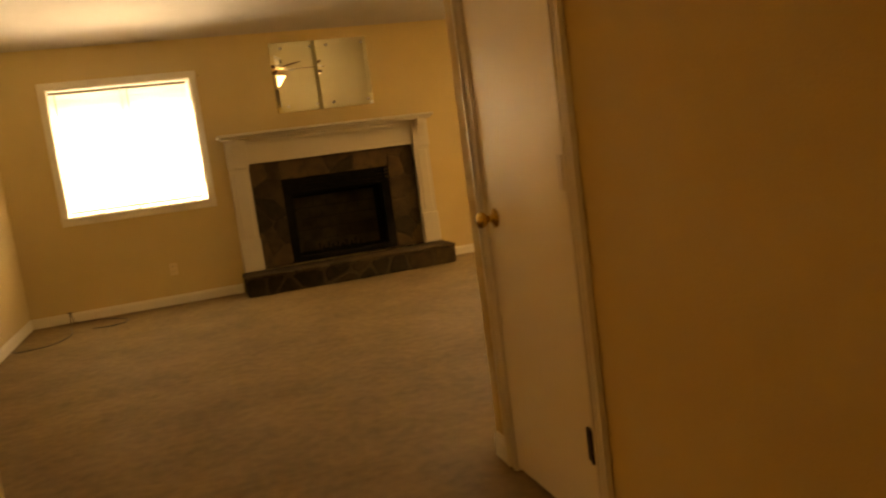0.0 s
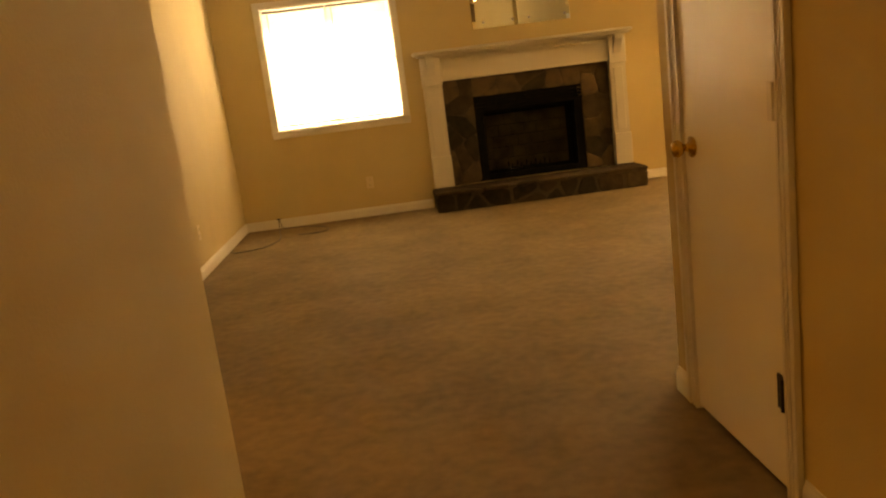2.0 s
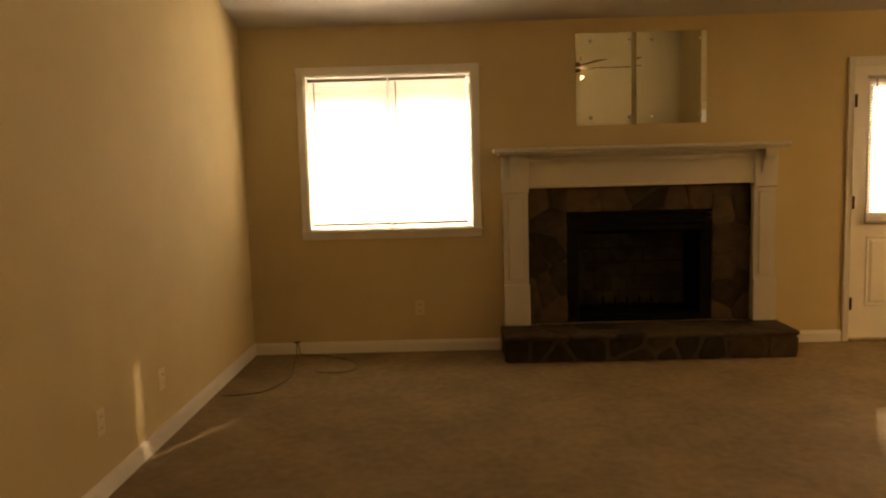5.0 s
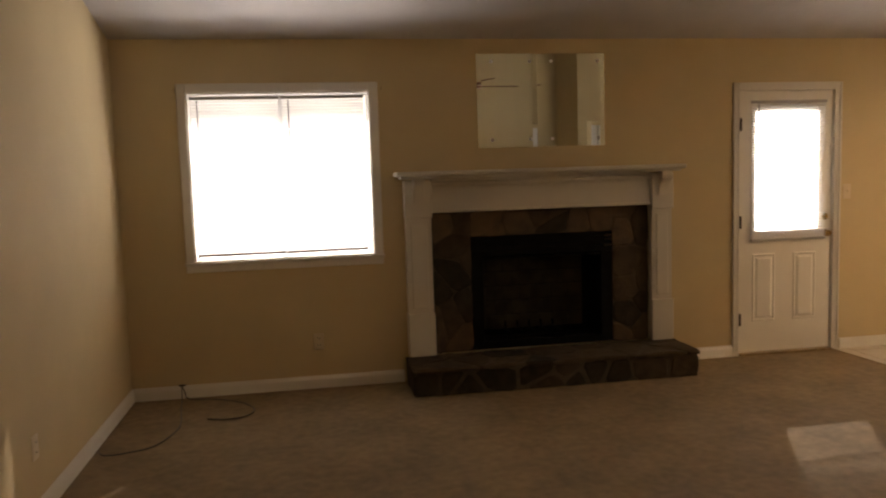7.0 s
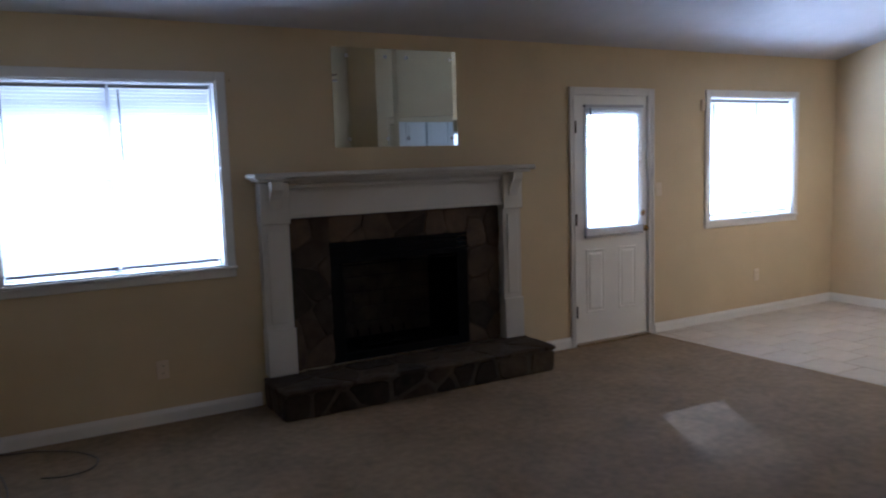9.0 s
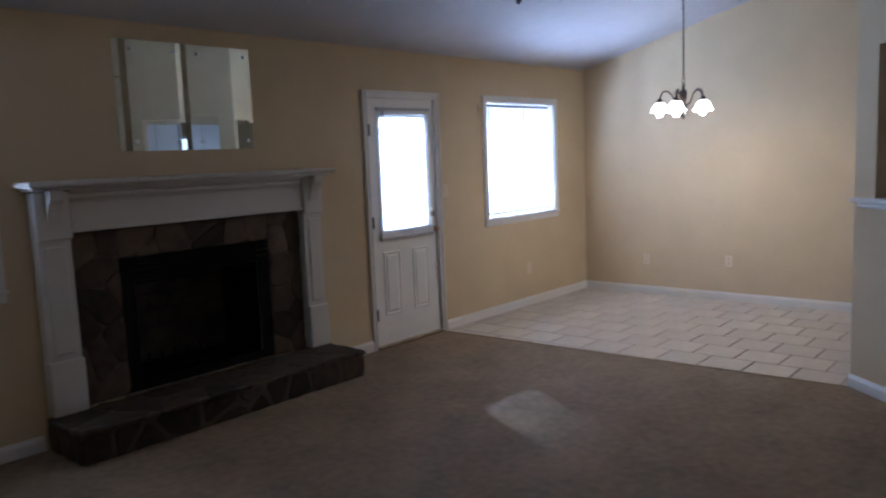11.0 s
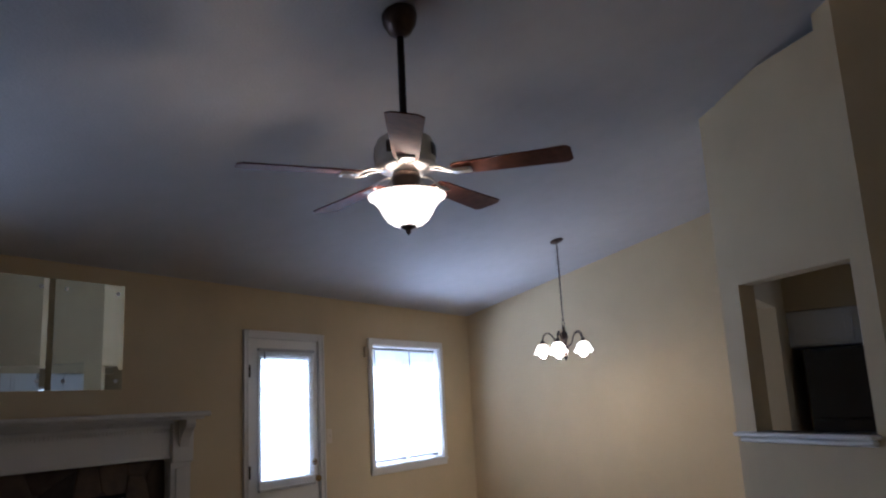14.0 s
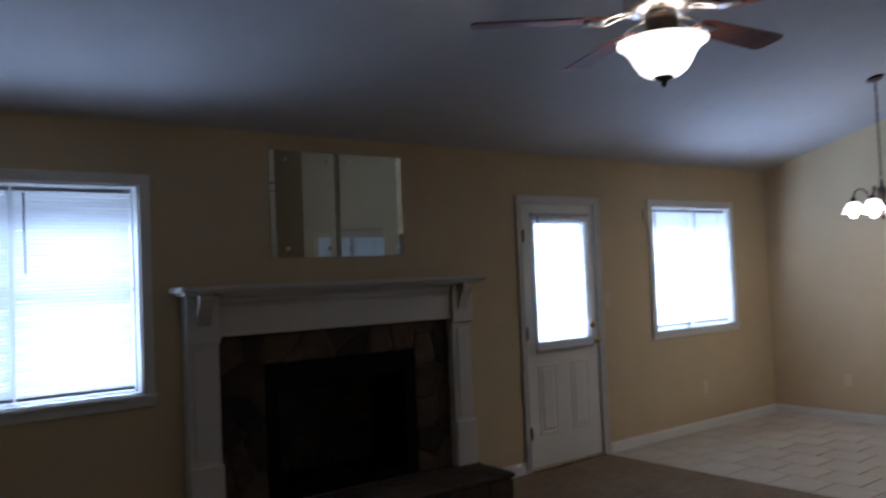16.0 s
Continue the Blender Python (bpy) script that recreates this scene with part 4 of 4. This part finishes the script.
structure("floor_passage", prism([(-3.0, A[1]), (-0.2, A[1]), (-0.2, -2.15), (-3.0, -2.15)], 0.0, 0.006), material("vinyl_floor", (0.55, 0.47, 0.34), 0.4, var=0.1, scale=10, bump=0.05), "light beige vinyl floor of the side passage", "floor")
dome = thing("ceiling_light", "lit frosted dome ceiling light in the side passage", "ceiling light", at=(-1.2, -3.2, HALL_H))
part("base_plate", lathe([(0, 0.0), (0.15, 0.0), (0.152, -0.015), (0.14, -0.025), (0, -0.025)], 28), BRASS, dome, smooth=True)
part("dome", lathe([(0.138, -0.025), (0.135, -0.05), (0.11, -0.085), (0.06, -0.108), (0, -0.115)], 28), DOME, dome, "glowing frosted glass dome", smooth=True)

hall_dome = thing("ceiling_light", "lit frosted dome ceiling light at the end of the entry hall", "ceiling light", at=(1.77, -8.75, HALL_H))
part("base_plate", lathe([(0, 0.0), (0.15, 0.0), (0.152, -0.015), (0.14, -0.025), (0, -0.025)], 28), BRASS, hall_dome, smooth=True)
part("dome", lathe([(0.138, -0.025), (0.135, -0.05), (0.11, -0.085), (0.06, -0.108), (0, -0.115)], 28), DIM_DOME, hall_dome, "glowing frosted glass dome", smooth=True)

# ---- outlets, switches and small things ----


def outlet(place, rz, label="ivory plastic double power outlet", switch=False):
    """A wall plate that faces -y before it is turned."""
    o = thing("light_switch" if switch else "power_outlet", label, "switch" if switch else "outlet", "" if switch else "wall outlets")
    o.matrix_basis = pose(*place, 0, 0, rz)
    part("plate", box((-0.036, -0.006, -0.058), (0.036, 0.0, 0.058), 0.003), PLATE, o)
    if switch:
        part("toggle", box((-0.005, -0.018, -0.004), (0.005, -0.006, 0.014), 0.002), PLATE, o)
    else:
        for z in (-0.024, 0.024):
            s = part("socket", box((-0.016, -0.0085, z - 0.014), (0.016, -0.006, z + 0.014), 0.001), PLATE, o)
            part("slot", boxes([((-0.008, -0.0092, z - 0.004), (-0.005, -0.0084, z + 0.007)), ((0.005, -0.0092, z - 0.004), (0.008, -0.0084, z + 0.007))]), SLOT, s)
    for z in ((-0.03, 0.03) if switch else (0.0,)):
        bm = lathe([(0, 0), (0.003, 0), (0.002, 0.001), (0, 0.0012)], 8)
        bm.transform(pose(0, -0.006, z, 90))
        part("screw", bm, NICKEL, o)
    return o


outlet((1.29, 0, 0.34), 0)
outlet((6.79, 0, 0.388), 0)
outlet((EAST, -0.75, 0.378), -90)
outlet((EAST, -1.65, 0.405), -90)
outlet((0, -1.87, 0.335), 90)
outlet((0, -2.58, 0.34), 90)
outlet((5.495, 0, 1.272), 0, "ivory plastic light switch beside the back door", True)

sensor = thing("alarm_sensor", "small ivory plastic alarm sensor beside the window", "sensor", at=(6.022, 0, 2.0))
part("case", box((-0.018, -0.026, -0.05), (0.018, 0.0, 0.05), 0.004), PLATE, sensor)
part("magnet", box((0.019, -0.03, -0.03), (0.03, 0.0, 0.03), 0.003), PLATE, sensor)

for x in (0.405, 1.805):
    k = thing("curtain_hook", "small dark metal hook beside the window casing", "hook", "curtain hooks", at=(x, 0, 2.115))
    part("hook", tube([(0, 0, 0), (0, -0.02, 0), (0, -0.03, 0.008), (0, -0.03, 0.02)], 0.003, 6), OLDBRASS, k)

cable = thing("cable", "loose thin dark cable lying on the carpet", "cable", at=(0.33, -0.02, 0))
pts = [(0.0, 0.008, 0.10), (0.0, 0.0, 0.05), (0.01, -0.06, 0.006), (0.03, -0.24, 0.005), (0.08, -0.55, 0.005), (0.08, -0.74, 0.005), (0.0, -0.98, 0.005), (-0.14, -1.06, 0.005), (-0.25, -1.07, 0.005), (-0.31, -0.98, 0.005)]
part("cord", tube(smooth_line(pts, 8), 0.004, 6), CABLE, cable)
pts = [(0.0, 0.006, 0.10), (0.02, 0.0, 0.05), (0.05, -0.03, 0.006), (0.23, -0.09, 0.005), (0.42, -0.22, 0.005), (0.52, -0.40, 0.005), (0.48, -0.54, 0.005), (0.36, -0.58, 0.005), (0.24, -0.54, 0.005)]
part("cord", tube(smooth_line(pts, 8), 0.004, 6), CABLE, cable)
part("strip", box((-0.02, 0.0, 0.088), (0.03, 0.02, 0.10), 0.003), CABLE, cable)

edge = tagged(part("trim_carpet_edge", tube([(TE0[0], 0.0, 0.0), (TE0[0] * 0.5 + TE1[0] * 0.5, -1.66, 0.0), (*TE1, 0.0)], 0.006, 6), OLDBRASS), "thin metal strip between carpet and tile", "floor strip", kind="structure")

# ---- floor tiles ----
T = 0.3175
GAP = 0.008
whole = None
edge_n = Vector((-(TE1[1] - TE0[1]), TE1[0] - TE0[0])).normalized()
edge_d = edge_n.x * TE0[0] + edge_n.y * TE0[1]


def tile_mesh(poly):
    bm = bmesh.new()
    cx, cy = sum(p[0] for p in poly) / len(poly), sum(p[1] for p in poly) / len(poly)
    lo = [bm.verts.new((x, y, -0.012)) for x, y in poly]
    mid = [bm.verts.new((x, y, -0.0025)) for x, y in poly]
    top = []
    for x, y in poly:
        ln = max(1e-6, math.hypot(cx - x, cy - y))
        top.append(bm.verts.new((x + (cx - x) / ln * 0.004, y + (cy - y) / ln * 0.004, 0.0)))
    for a, b in ((lo, mid), (mid, top)):
        for i in range(len(poly)):
            j = (i + 1) % len(poly)
            bm.faces.new((a[i], a[j], b[j], b[i]))
    bm.faces.new(top)
    me = bpy.data.meshes.new("tile")
    bmesh.ops.recalc_face_normals(bm, faces=bm.faces[:])
    bm.to_mesh(me)
    bm.free()
    me.materials.append(TILE)
    return me


h = T / 2 - GAP / 2
whole = tile_mesh([(-h, -h), (h, -h), (h, h), (-h, h)])
for i in range(-2, 9):
    for j in range(24):
        cx = 5.513 + T / 2 + (i - 1) * T
        cy = 0.06 - (j + 0.5 * ((i + 1) % 2)) * T
        if cy < -6.7 or (i < 1 and cy > -4.5 - T / 2 and cy < -3.3) or (i < 0 and cy > -4.5):
            continue
        poly = [(cx - h, cy - h), (cx + h, cy - h), (cx + h, cy + h), (cx - h, cy + h)]
        cut = clip(poly, (-edge_n.x, -edge_n.y), -edge_d - 0.004) if cy > -3.6 else poly
        cut = clip(cut, (0, 1), -0.002) if len(cut) > 2 else cut
        cut = clip(cut, (-1, 0), -4.91) if len(cut) > 2 else cut
        cut = clip(cut, (1, 0), EAST - 0.002) if len(cut) > 2 else cut
        if len(cut) < 3:
            continue
        if cut == poly:
            ob = new("tile", whole)
            ob.location = (cx, cy, 0)
        else:
            ob = new("tile", tile_mesh(cut))
        ob.parent = tile_bed
